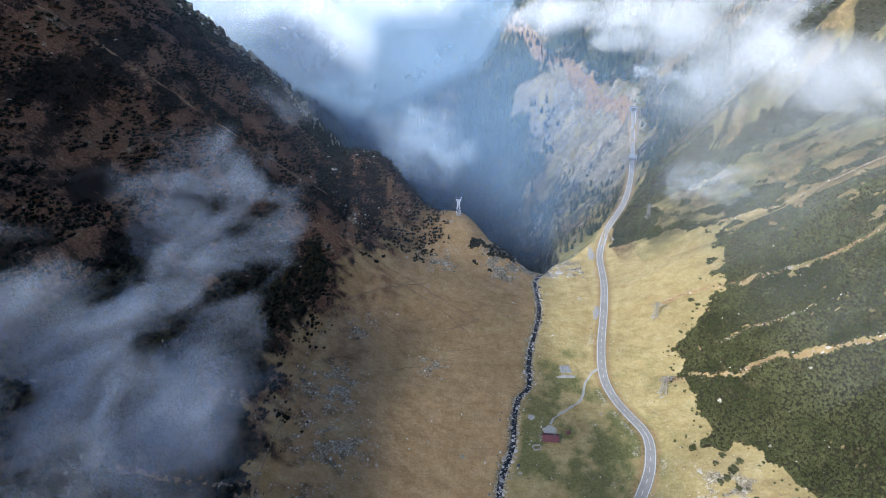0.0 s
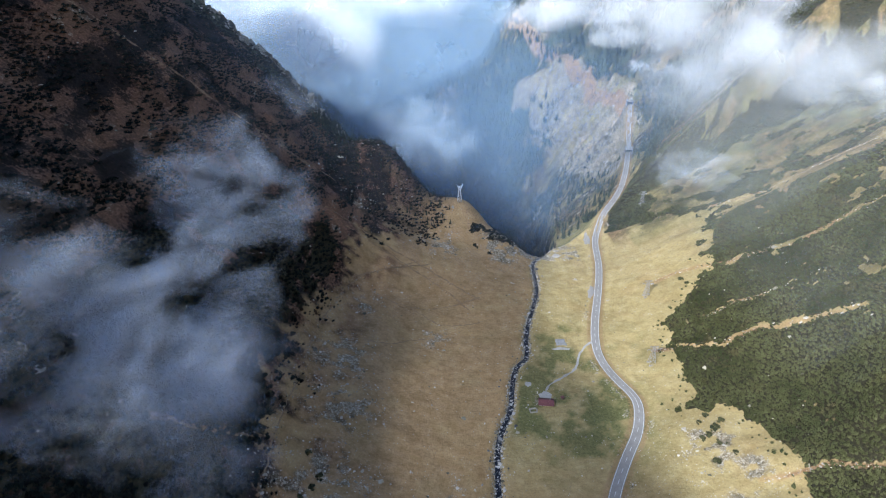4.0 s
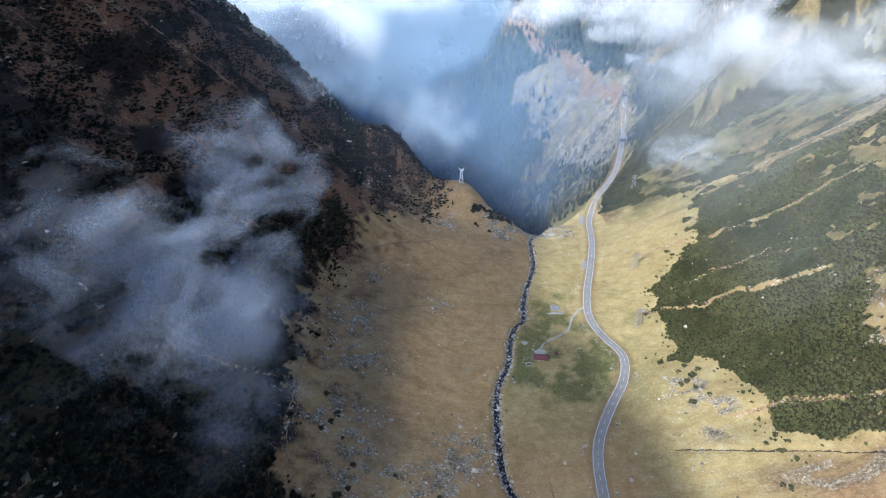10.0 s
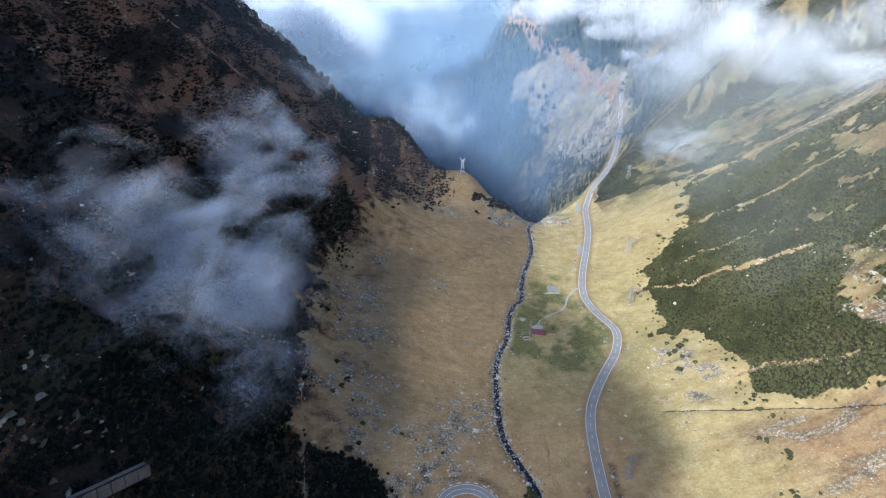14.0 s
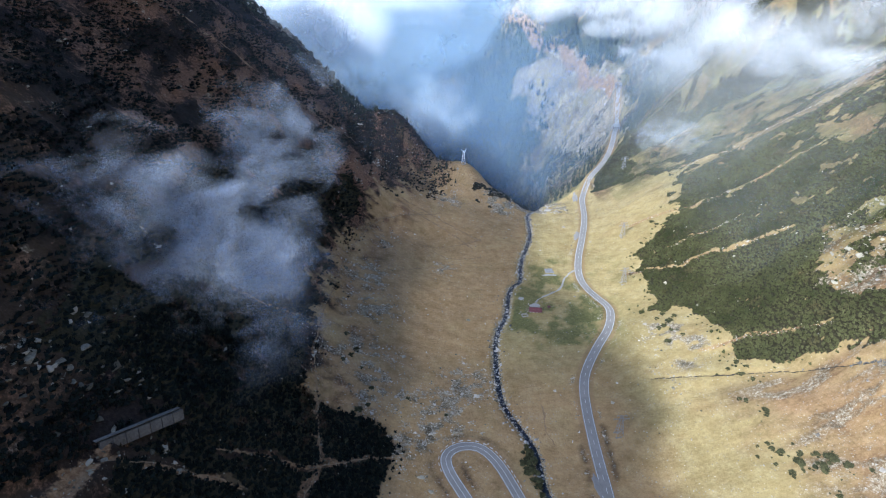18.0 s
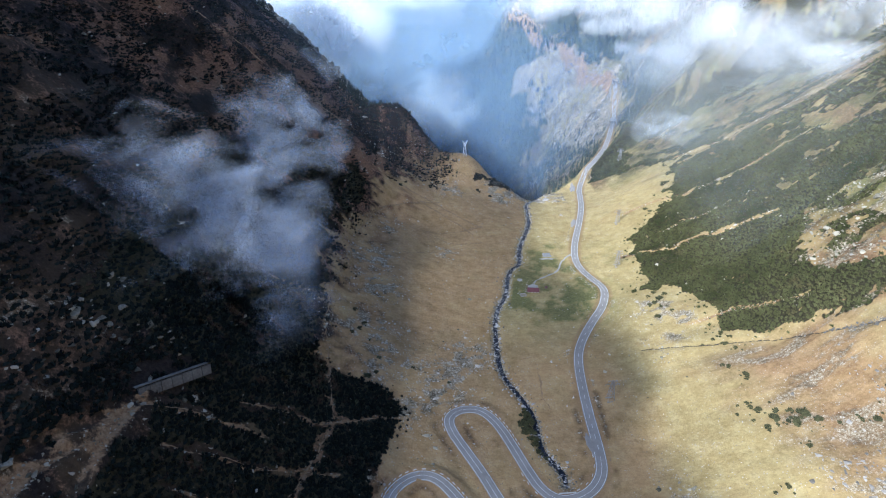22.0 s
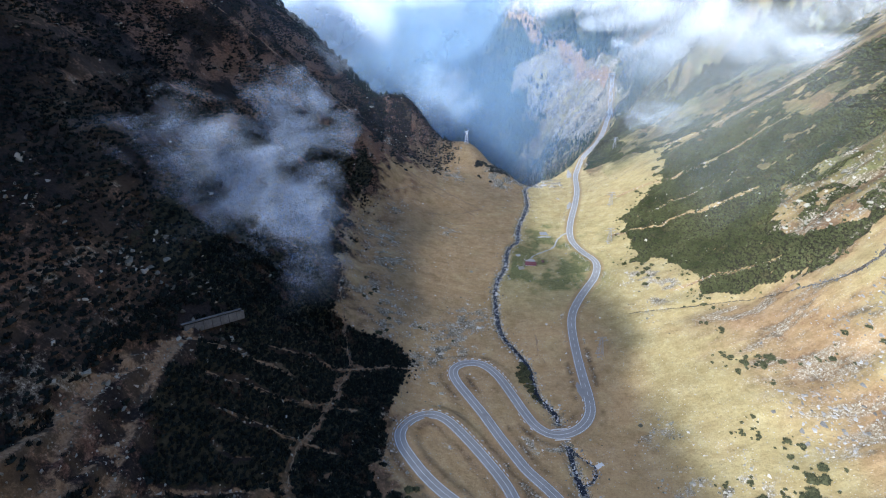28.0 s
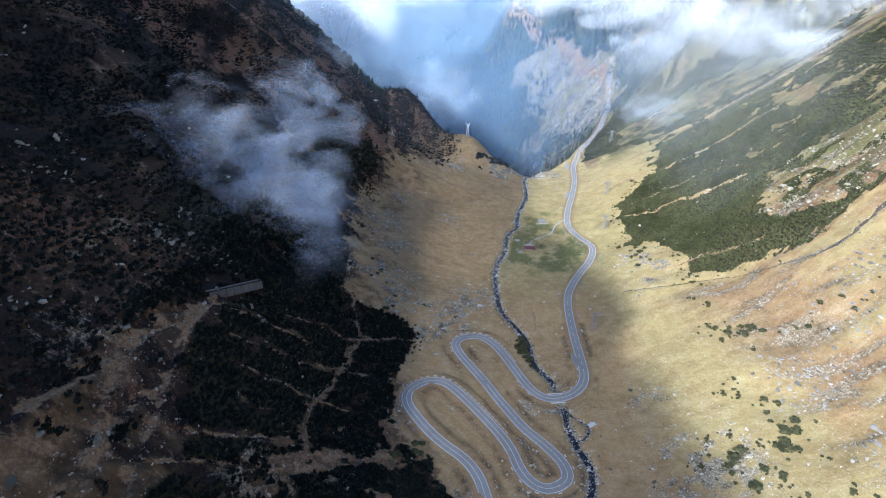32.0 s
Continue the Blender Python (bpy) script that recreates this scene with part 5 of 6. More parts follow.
p = np.array([(x, y) for x, y, r in CRAG_PLACES for _ in range(9) if x < -100]) + rng.normal(0, 4.2, (9 * sum(q[0] < -100 for q in CRAG_PLACES), 2)) * np.array([0.8, 1.2])
strew("rock_outcrops", SLABS + BOULDERS, p, np.exp(rng.normal(0.2, 0.45, len(p))), M_LICHEN, "broken grey slabs round the larger rocks", "stones", 43, lean=20, sink=0.25, wide=(0.5, 1.6), tall=(0.4, 1.0))
CRAGS = [tree_mesh("boulder", boulder(80 + k, 22, 0.6), M_LICHEN) for k in range(4)]
for k, (x, y, r) in enumerate(CRAG_PLACES):
    ob = new("boulder", CRAGS[k % 4])
    ob.matrix_world = Matrix.LocRotScale(up(x, y, 0.1 * r), Euler((0.25 * math.sin(k * 3.0), 0.5 if x < -100 else 0.1, k * 1.9)), (r * 0.5, r * 0.36, r * 0.3))
    tagged(ob, "pale grey slab of rock on the shaded slope" if x < -100 else "grey boulder lying in the grass", "boulder", "single boulders")


# ---- single spruces on the spur and beside the road ----
def spruce(place, height, seed, label):
    """One spruce: a tapered trunk with short limbs, and a crown of ragged whorls."""
    ob = thing("spruce_tree", place, seed * 47 % 360, label, "tree", "single spruces")
    rnd = random.Random(seed)
    bm = bmesh.new()
    bmesh.ops.create_cone(bm, cap_ends=True, segments=7, radius1=height * 0.022, radius2=height * 0.004, depth=height, matrix=Matrix.Translation((0, 0, height / 2 - 0.3)))
    for k in range(9):
        a, z = rnd.uniform(0, 6.28), height * rnd.uniform(0.12, 0.8)
        rod(bm, (0, 0, z), (math.cos(a) * height * 0.12, math.sin(a) * height * 0.12, z - height * 0.02), 0.06)
    part("trunk", bm, M_BARK, ob)
    me = TREE_CROWNS[seed % len(TREE_CROWNS)]
    crown = new("crown", me)
    crown.parent = ob
    crown.scale = (height, height, height)
    return ob


TREE_CROWNS = [tree_mesh("crown", spruce_shape(200 + k, 9, 9), M_SPRUCE) for k in range(4)]
for k in range(44):
    rnd = random.Random(300 + k)
    if k < 34:
        x = rnd.uniform(-115, -8)
        y = 570 + rnd.uniform(-42, 16) - 0.12 * (x + 60)
        text = "small dark spruce on the rocky spur"
    else:
        x, y = rnd.uniform(62, 84), rnd.uniform(496, 530)
        text = "small spruce at the brink of the gorge"
    spruce(up(x, y, -0.1), rnd.uniform(3.5, 8.0), k, text)

# ---- posts and a fallen slab ----
for x, y, text in ((66.5, 119.5, "white marker post in the grass beside the road"), (72.0, 127.5, "white marker post near the road's edge")):
    ob = thing("marker_post", up(x, y), 0, text, "post", "marker posts")
    bm = bmesh.new()
    box(bm, (0.3, 0.3, 1.6), (0, 0, 0.7), bevel=0.04)
    part("post", bm, M_STEEL_PALE, ob)
    bm = bmesh.new()
    box(bm, (0.34, 0.34, 0.3), (0, 0, 1.25), bevel=0.02)
    part("band", bm, M_ROOF, ob, "dark red reflector band")
ob = thing("concrete_slab", up(69.5, 20.5, 0.25), 25, "broken pale concrete slab by the stream's branch", "slab")
bm = bmesh.new()
box(bm, (4.4, 2.4, 0.5), (0, 0, 0), (4, -5, 0), 0.08)
part("slab", bm, M_WHITE, ob)


# ---- pylons ----
def lattice_pylon(place, turn, height, material, label, arms=True):
    """A steel lattice pylon: four legs with rungs and diagonals, cross-arms and insulators on two concrete footings."""
    ob = thing("pylon", place, turn, label, "pylon", "power line pylons")
    w0, w1, h = height * 0.14, height * 0.035, height
    corner = lambda k, f: Vector((((-1, -1), (1, -1), (1, 1), (-1, 1))[k][0] * (w0 + (w1 - w0) * f), ((-1, -1), (1, -1), (1, 1), (-1, 1))[k][1] * (w0 + (w1 - w0) * f), h * f))
    for k in range(4):
        bm = bmesh.new()
        rod(bm, corner(k, -0.03), corner(k, 1.0), 0.16)
        part("leg", bm, material, ob)
    levels = [0.0, 0.2, 0.38, 0.54, 0.68, 0.8, 0.9, 1.0]
    bm = bmesh.new()
    for a, b in zip(levels, levels[1:]):
        for k in range(4):
            rod(bm, corner(k, a), corner((k + 1) % 4, b), 0.07)
            rod(bm, corner((k + 1) % 4, a), corner(k, b), 0.07)
            rod(bm, corner(k, b), corner((k + 1) % 4, b), 0.07)
    part("bracing", bm, material, ob)
    if arms:
        bm = bmesh.new()
        for z, reach in ((0.84, 0.3), (1.0, 0.2)):
            for y in (-w1, w1):
                rod(bm, (-reach * h, 0, z * h + 0.2), (reach * h, 0, z * h + 0.2), 0.18)
                rod(bm, (-w1, y, z * h - 0.08 * h), (-reach * h, 0, z * h + 0.2), 0.12)
                rod(bm, (w1, y, z * h - 0.08 * h), (reach * h, 0, z * h + 0.2), 0.12)
        part("cross_arm", bm, material, ob)
        for x in (-0.29, 0.29, -0.19, 0.19):
            bm = bmesh.new()
            z = h * (0.84 if abs(x) > 0.25 else 1.0)
            bmesh.ops.create_cone(bm, cap_ends=True, segments=8, radius1=0.16, radius2=0.16, depth=1.4, matrix=Matrix.Translation((x * h, 0, z - 0.6)))
            part("insulator", bm, M_CONCRETE, ob, "brown insulator string")
    else:  # a Y-shaped head
        bm = bmesh.new()
        for sx in (-1, 1):
            for y in (-w1, w1):
                rod(bm, (sx * w1, y, h * 0.78), (sx * h * 0.16, y, h * 1.08), 0.2)
                rod(bm, (-sx * w1, y, h), (sx * h * 0.16, y, h * 1.08), 0.12)
            rod(bm, (sx * h * 0.16, -w1, h * 1.08), (sx * h * 0.2, 0, h * 1.22), 0.16)
        part("head", bm, material, ob)
    for y in (-w0, w0):
        bm = bmesh.new()
        box(bm, (w0 * 2.4, 0.7, 0.7), (0, y, 0.0), bevel=0.08)
        part("footing", bm, M_ROCK, ob, "pale concrete footing")
    return ob


lattice_pylon(up(15, 534, 0), 8, 15.5, M_STEEL_PALE, "white lattice pylon on the knoll above the gorge", False)
lattice_pylon(up(165, 384), 4, 15, M_STEEL, "grey lattice pylon on the dry yellow meadow")
lattice_pylon(up(143, 298), 4, 15, M_STEEL, "grey lattice pylon beside the edge of dwarf pine")
lattice_pylon(up(94, 124), 4, 15, M_STEEL, "lattice pylon in the shaded meadow beside the road")
lattice_pylon(up(213, 562), 6, 15, M_STEEL, "lattice pylon among shrubs below the meadow")


# ---- trodden paths ----
for k, half in ((0, 0.42), (9, 0.45), (10, 0.45), (11, 0.35), (12, 0.35), (14, 1.3), (15, 0.45), (16, 0.6), (17, 0.6), (18, 0.8), (19, 1.0), (20, 0.85), (21, 0.75)):
    line = smooth_line([tuple(q) for q in track_lines[k][1]], 0.8, 1)
    line = line + 0.7 * np.column_stack([fractal(line[:, 0], line[:, 1], 6, 3, 111), fractal(line[:, 0], line[:, 1], 6, 3, 113)])
    worn = half * np.clip(0.8 + 0.9 * fractal(line[:, 0], line[:, 1], 3, 2, 115), 0.15, 1.6)
    edge = half * np.clip(0.8 + 0.9 * fractal(line[:, 0], line[:, 1], 3, 2, 117), 0.15, 1.6)
    tagged(strip("footpath", M_EARTH, line=line, z=eased(ground_z(line[:, 0], line[:, 1]), 2), left=-worn, right=edge, lift=0.18), ("trodden earth path across the brown meadow" if k > 13 else "trodden earth path between shade-darkened dwarf pines") if k else "narrow footpath along the foot of the slope", "path", kind="structure")
p = scatter(-165, -100, -160, 15, 1.9, lambda x, y: 0.5 * inside(x, y, OPEN_LEFT) * np.clip(0.5 + fractal(x, y, 12, 3, 119), 0, 1))
strew("boulder_field", BOULDERS, p, np.exp(rng.normal(-0.7, 0.5, len(p))), M_LICHEN, "grey stones among the trails on the shaded slope", "stones", 35, sink=0.15)

# ---- hut, ruin, pads ----
def flat_patch(name, outline, material, label, category, lift=0.06, parent=None):
    """A thin worn patch that follows the ground."""
    c = np.mean(outline, axis=0)
    rings = [np.array(outline) * f + c * (1 - f) for f in (0.12, 0.4, 0.7, 1.0)]
    co, faces, n = [], [], len(outline)
    for k, r in enumerate(rings):
        co += [(x, y, float(ground_z(x, y)) + (lift if k < 3 else -0.05)) for x, y in r]
    faces = [(a * n + i, a * n + (i + 1) % n, (a + 1) * n + (i + 1) % n, (a + 1) * n + i) for a in range(3) for i in range(n)]
    co.append((c[0], c[1], float(ground_z(*c)) + lift))
    faces += [(i, (i + 1) % n, len(co) - 1, len(co) - 1) for i in range(n)]
    bm = bmesh.new()
    vs = [bm.verts.new(p) for p in co]
    for f in faces:
        bm.faces.new([vs[i] for i in dict.fromkeys(f)])
    bmesh.ops.recalc_face_normals(bm, faces=bm.faces[:])
    for f in bm.faces:
        if f.normal.z < 0:
            f.normal_flip()
    return tagged(part(name, bm, material), label, category, kind="structure")


def blob_outline(x, y, rx, ry, seed, n=16, turn=0.0):
    r = random.Random(seed)
    out = []
    for k in range(n):
        a, q = 6.2832 * k / n, r.uniform(0.75, 1.15)
        px, py = rx * q * math.cos(a), ry * q * math.sin(a)
        out.append((x + px * math.cos(turn) - py * math.sin(turn), y + px * math.sin(turn) + py * math.cos(turn)))
    return out


def hut(place, turn):
    ob = thing("hut", place, turn, "low shepherd's hut with dark red sheet roof", "hut")
    bm = bmesh.new()
    box(bm, (10.6, 0.35, 3.4), (0, -2.6, 0.9))
    part("wall", bm, M_WHITE, ob, "whitewashed front wall")
    bm = bmesh.new()
    box(bm, (10.6, 0.35, 3.4), (0, 2.6, 0.9))
    part("wall", bm, M_WHITE, ob)
    for x in (-5.15, 5.15):
        bm = bmesh.new()
        box(bm, (0.3, 4.9, 3.4), (x, 0, 0.9))
        v = [bm.verts.new((x + dx, y, z)) for dx in (-0.15, 0.15) for y, z in ((-2.45, 2.6), (2.45, 2.6), (0, 3.9))]
        for f in ((0, 1, 2), (3, 5, 4), (0, 3, 4, 1), (1, 4, 5, 2), (2, 5, 3, 0)):
            bm.faces.new([v[i] for i in f])
        part("gable", bm, M_CONCRETE, ob, "grey plank gable")
    for s in (-1, 1):
        slope = math.degrees(math.atan2(1.45, 3.0))
        roof = part("roof", (lambda bm: (box(bm, (11.6, 4.5, 0.12), (0, s * 2.0, 3.09), (-s * slope, 0, 0), 0.02), bm)[1])(bmesh.new()), M_ROOF, ob)
        for k in range(12):
            bm = bmesh.new()
            box(bm, (0.09, 4.5, 0.09), (-5.5 + k, s * 2.0 - s * 0.03, 3.18), (-s * slope, 0, 0))
            part("roof_seam", bm, M_ROOF, roof)
    bm = bmesh.new()
    box(bm, (11.6, 0.4, 0.1), (0, 0, 4.08), bevel=0.03)
    part("ridge_cap", bm, M_ROOF, ob)
    for x in (-3.0, 3.2):
        bm = bmesh.new()
        box(bm, (1.0, 0.1, 0.9), (x, -2.82, 1.4))
        part("window", bm, M_WATER, ob, "small dark window")
    bm = bmesh.new()
    box(bm, (1.0, 0.1, 2.0), (0.3, -2.82, 0.7))
    part("door", bm, M_BARK, ob, "brown plank door")
    bm = bmesh.new()
    box(bm, (0.7, 0.7, 1.6), (2.8, 0.6, 4.0), bevel=0.04)
    part("chimney", bm, M_CONCRETE, ob)
    ob.scale = (0.86, 0.9, 0.95)
    return ob


hut(up(65, 264, -0.7), -6)
flat_patch("gravel_yard", blob_outline(66, 272, 5.5, 5, 3), M_GRAVEL, "pale gravel yard behind the hut", "yard")
flat_patch("ruin_floor", [(83, 329), (91.5, 329.5), (91, 339), (83.5, 338.5)], M_CONCRETE, "bare concrete floor of a vanished building", "floor", 0.25)
flat_patch("gravel_patch", blob_outline(86, 325, 8, 2, 5), M_GRAVEL, "worn gravel strip beside the old floor", "gravel")
flat_patch("gravel_patch", blob_outline(56, 284, 2.6, 3.0, 6), M_GRAVEL, "pale bare patch in green pasture", "gravel")
tagged(strip("farm_track", M_GRAVEL, line=HUT_TRACK, z=ground_z(HUT_TRACK[:, 0], HUT_TRACK[:, 1]), left=-0.75 - 0.5 * fractal(HUT_TRACK[:, 0], HUT_TRACK[:, 1], 4, 2, 155), right=0.75 + 0.5 * fractal(HUT_TRACK[:, 0], HUT_TRACK[:, 1], 4, 2, 157), lift=0.1), "narrow gravel track from the road to the hut", "track", kind="structure")
for (x, y), (rx, ry), turn, s in (((73.3, 86), (2.6, 11), 0.05, 7), ((14.5, 57), (2.5, 12), 0.42, 8), ((127.0, 410), (3.2, 13), -0.3, 9), ((147.5, 520), (3.6, 14), -0.12, 10)):
    flat_patch("lay_by", blob_outline(x, y, rx, ry, s, 18, turn), M_ASPHALT, "dark asphalt lay-by beside the road", "lay-by", 0.17)


def walls_of_stones(x, y, w, d, turn, label):
    ob = thing("stone_pen", up(x, y), turn, label, "pen")
    for k, (cx, cy, sx, sy) in enumerate(((0, -d / 2, w, 0.7), (0, d / 2, w, 0.7), (-w / 2, 0, 0.7, d), (w / 2, 0, 0.7, d * 0.6))):
        bm = bmesh.new()
        box(bm, (sx, sy, 1.1), (cx, cy, 0.3), bevel=0.12)
        part("wall", bm, M_ROCK, ob)
    return ob


walls_of_stones(56, 257, 4.5, 3.4, 8, "small ruined stone pen by the hut")
ob = thing("shed", up(76.5, 268.5), 20, "tiny dark shed beside the hut", "shed")
bm = bmesh.new()
box(bm, (2.0, 1.6, 1.8), (0, 0, 0.7), bevel=0.04)
part("wall", bm, M_BARK, ob)
bm = bmesh.new()
box(bm, (2.4, 2.0, 0.12), (0, 0, 1.7), (8, 0, 0), 0.02)
part("roof", bm, M_ROOF, ob)

# ---- avalanche wall on the shaded slope ----
gallery = thing("avalanche_wall", (-138, 26, 95.5), 58.5, "long weathered grey avalanche wall on the shaded slope", "wall")
for k in range(1, 8):
    bm = bmesh.new()
    box(bm, (4.82, 1.4, 4.4), (2.4 + 4.85 * k, 0.0, 0.9 - 1.45 * k), (-20, 17, 0), 0.12)
    part("wall_panel", bm, M_STAINED, gallery)
bm = bmesh.new()
box(bm, (35.6, 1.9, 0.4), (21.5, 1.3, -1.85), (-6, 16.7, 0), 0.06)
part("coping", bm, M_STAINED, gallery, "weathered concrete coping")

# ---- bridge over the stream, kerb stones on the bends ----
near = int(np.argmin(np.hypot(fine[:, 0] - 54, fine[:, 1] - 46)))
bridge = thing("bridge", (*fine[near], fine_z[near]), 5, "small concrete road bridge over the stream", "bridge")
for y in (-4.0, 4.0):
    bm = bmesh.new()
    box(bm, (9, 0.35, 0.9), (0, y, 0.1), bevel=0.05)
    part("parapet", bm, M_WHITE, bridge, "whitewashed parapet")
for x in (-5.2, 5.2):
    bm = bmesh.new()
    box(bm, (1.2, 8.6, 2.6), (x, 0, -1.6), bevel=0.06)
    part("abutment", bm, M_CONCRETE, bridge)
bm = bmesh.new()
box(bm, (12, 8.8, 0.5), (0, 0, -0.72), bevel=0.05)
part("deck", bm, M_CONCRETE, bridge)
bm = bmesh.new()
box(bm, (1.9, 0.35, 0.6), (0, 0, 0.2), bevel=0.06)
KERB = part("kerb_stone", bm, M_WHITE)
kerb_mesh = KERB.data
bpy.data.objects.remove(KERB)
d_fine = np.gradient(fine, axis=0)
d_fine /= np.hypot(*d_fine.T)[:, None]
def kerb_run(side, spacing, first, last, label):
    """White kerb stones along the outer edge of a bend, between two places on the road."""
    a, b = (int(np.argmin(np.hypot(fine[:, 0] - q[0], fine[:, 1] - q[1]))) for q in (first, last))
    row = thing("guard_wall", (*fine[a], fine_z[a]), 0, label, "guard wall", "guard walls")
    for k in range(min(a, b), max(a, b), spacing):
        q = fine[k] + np.array([d_fine[k, 1], -d_fine[k, 0]]) * side * 4.0
        ob = new("kerb_stone", kerb_mesh)
        ob.parent = row
        ob.matrix_world = pose(q[0], q[1], fine_z[k] - 0.05, 0, 0, math.degrees(math.atan2(d_fine[k, 1], d_fine[k, 0])))
        ob.matrix_parent_inverse = row.matrix_world.inverted()
        ob.matrix_basis = pose(q[0], q[1], fine_z[k] - 0.05, 0, 0, math.degrees(math.atan2(d_fine[k, 1], d_fine[k, 0])))


kerb_run(-1, 4, (-35, 29), (18, 9), "row of white kerb stones round the upper hairpin")
kerb_run(-1, 4, (-6, 98), (30, 84), "row of white kerb stones round the middle hairpin")
kerb_run(1, 7, (36, 64), (45, 50), "short row of white kerb stones before the bridge")
kerb_run(1, 9, (24, -16), (47, -7), "row of white kerb stones round the near hairpin")
kerb_run(-1, 9, (62, 49), (77, 78), "row of kerb stones on the bend after the bridge")

# ---- avalanche gallery and tunnel mouth down the valley ----
def portal(x, y, turn, label, length):
    z = float(ground_z(x, y))
    ob = thing("avalanche_gallery", (x, y, z), turn, label, "gallery")
    for s in (-1, 1):
        bm = bmesh.new()
        box(bm, (0.8, length, 6.4), (s * 4.9, 0, 2.6), bevel=0.06)
        part("side_wall", bm, M_CONCRETE, ob)
    bm = bmesh.new()
    box(bm, (11.2, length + 0.6, 0.9), (0, 0, 6.2), bevel=0.08)
    part("roof_slab", bm, M_CONCRETE, ob, "pale concrete roof slab")
    return ob


portal(262, 783, -18, "concrete avalanche gallery over the road", 12)
portal(288, 893, -8, "concrete tunnel mouth where the road vanishes", 10)

# ---- clouds, mist and the far sky ----
def cloud(label, centre, radius, layers, material, name="cloud", seed=1, tilt=0.0):
    """A bank of droplets as many thin curved layers, one behind the other."""
    rng = np.random.RandomState(seed)
    points, faces = [], []
    g = np.linspace(-1, 1, 9)
    for k in range(layers):
        w = -0.85 + 1.7 * (k + 0.5) / layers
        a, b = np.meshgrid(g, g)
        bow = 0.16 * np.sin(2.1 * a + rng.uniform(0, 6)) * np.cos(1.7 * b + rng.uniform(0, 6))
        base = len(points) * 81
        points.append(np.column_stack([a.ravel(), w + bow.ravel() + 0.35 * b.ravel(), b.ravel()]))
        i = (np.arange(8)[:, None] * 9 + np.arange(8)[None, :]).ravel() + base
        faces.append(np.column_stack([i, i + 1, i + 10, i + 9]))
    me = quick_mesh(name, np.vstack(points), np.vstack(faces), True)
    me.materials.append(material)
    ob = new(name, me)
    ob.matrix_world = Matrix.LocRotScale(centre, Euler((0, radians(tilt), 0)), radius)
    return tagged(ob, label, "cloud" if name == "cloud" else name, kind="stuff")


M_CLOUD_GREY = cloud_material("cloud_in_shade", 38, 4.0, 0.63, (0.84, 0.9, 0.98), top=0.185, stretch=(1, 0.6, 1.9), wisp=2.2)
M_CLOUD = cloud_material("cloud_in_sun", 95, 2.4, 0.55, (0.88, 0.89, 0.9), top=0.37, wisp=1.5, stretch=(1, 1, 1.4))
M_CLOUD_PUFF = cloud_material("small_cloud", 17, 2.6, 0.6, (0.72, 0.75, 0.8), top=0.3, wisp=1.8, stretch=(1, 0.7, 1.3))
M_PALE = cloud_material("distant_cloud", 150, 2.0, 0.5, (0.88, 0.91, 0.93), top=0.4, wisp=1.5)
M_WISP = cloud_material("cloud_wisp", 36, 3.2, 0.55, (0.7, 0.75, 0.82), top=0.14, stretch=(1, 0.8, 1.8), wisp=1.6)
M_PLUME = cloud_material("rising_mist", 34, 2.6, 0.56, (0.7, 0.83, 0.95), top=0.19, stretch=(1, 0.8, 1.3), wisp=1.6)
# haze sheets: their tint paints in the light scattered by distant air
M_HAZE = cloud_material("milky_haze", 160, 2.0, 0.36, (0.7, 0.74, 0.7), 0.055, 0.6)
M_AIR_TINT = cloud_material("blue_air_tint", 420, 2.0, 0.36, (0.2, 0.33, 0.5), 0.13, 0.6)
M_FAR_AIR_TINT = cloud_material("pale_blue_air_tint", 420, 2.0, 0.36, (0.36, 0.48, 0.6), 0.46, 0.6)

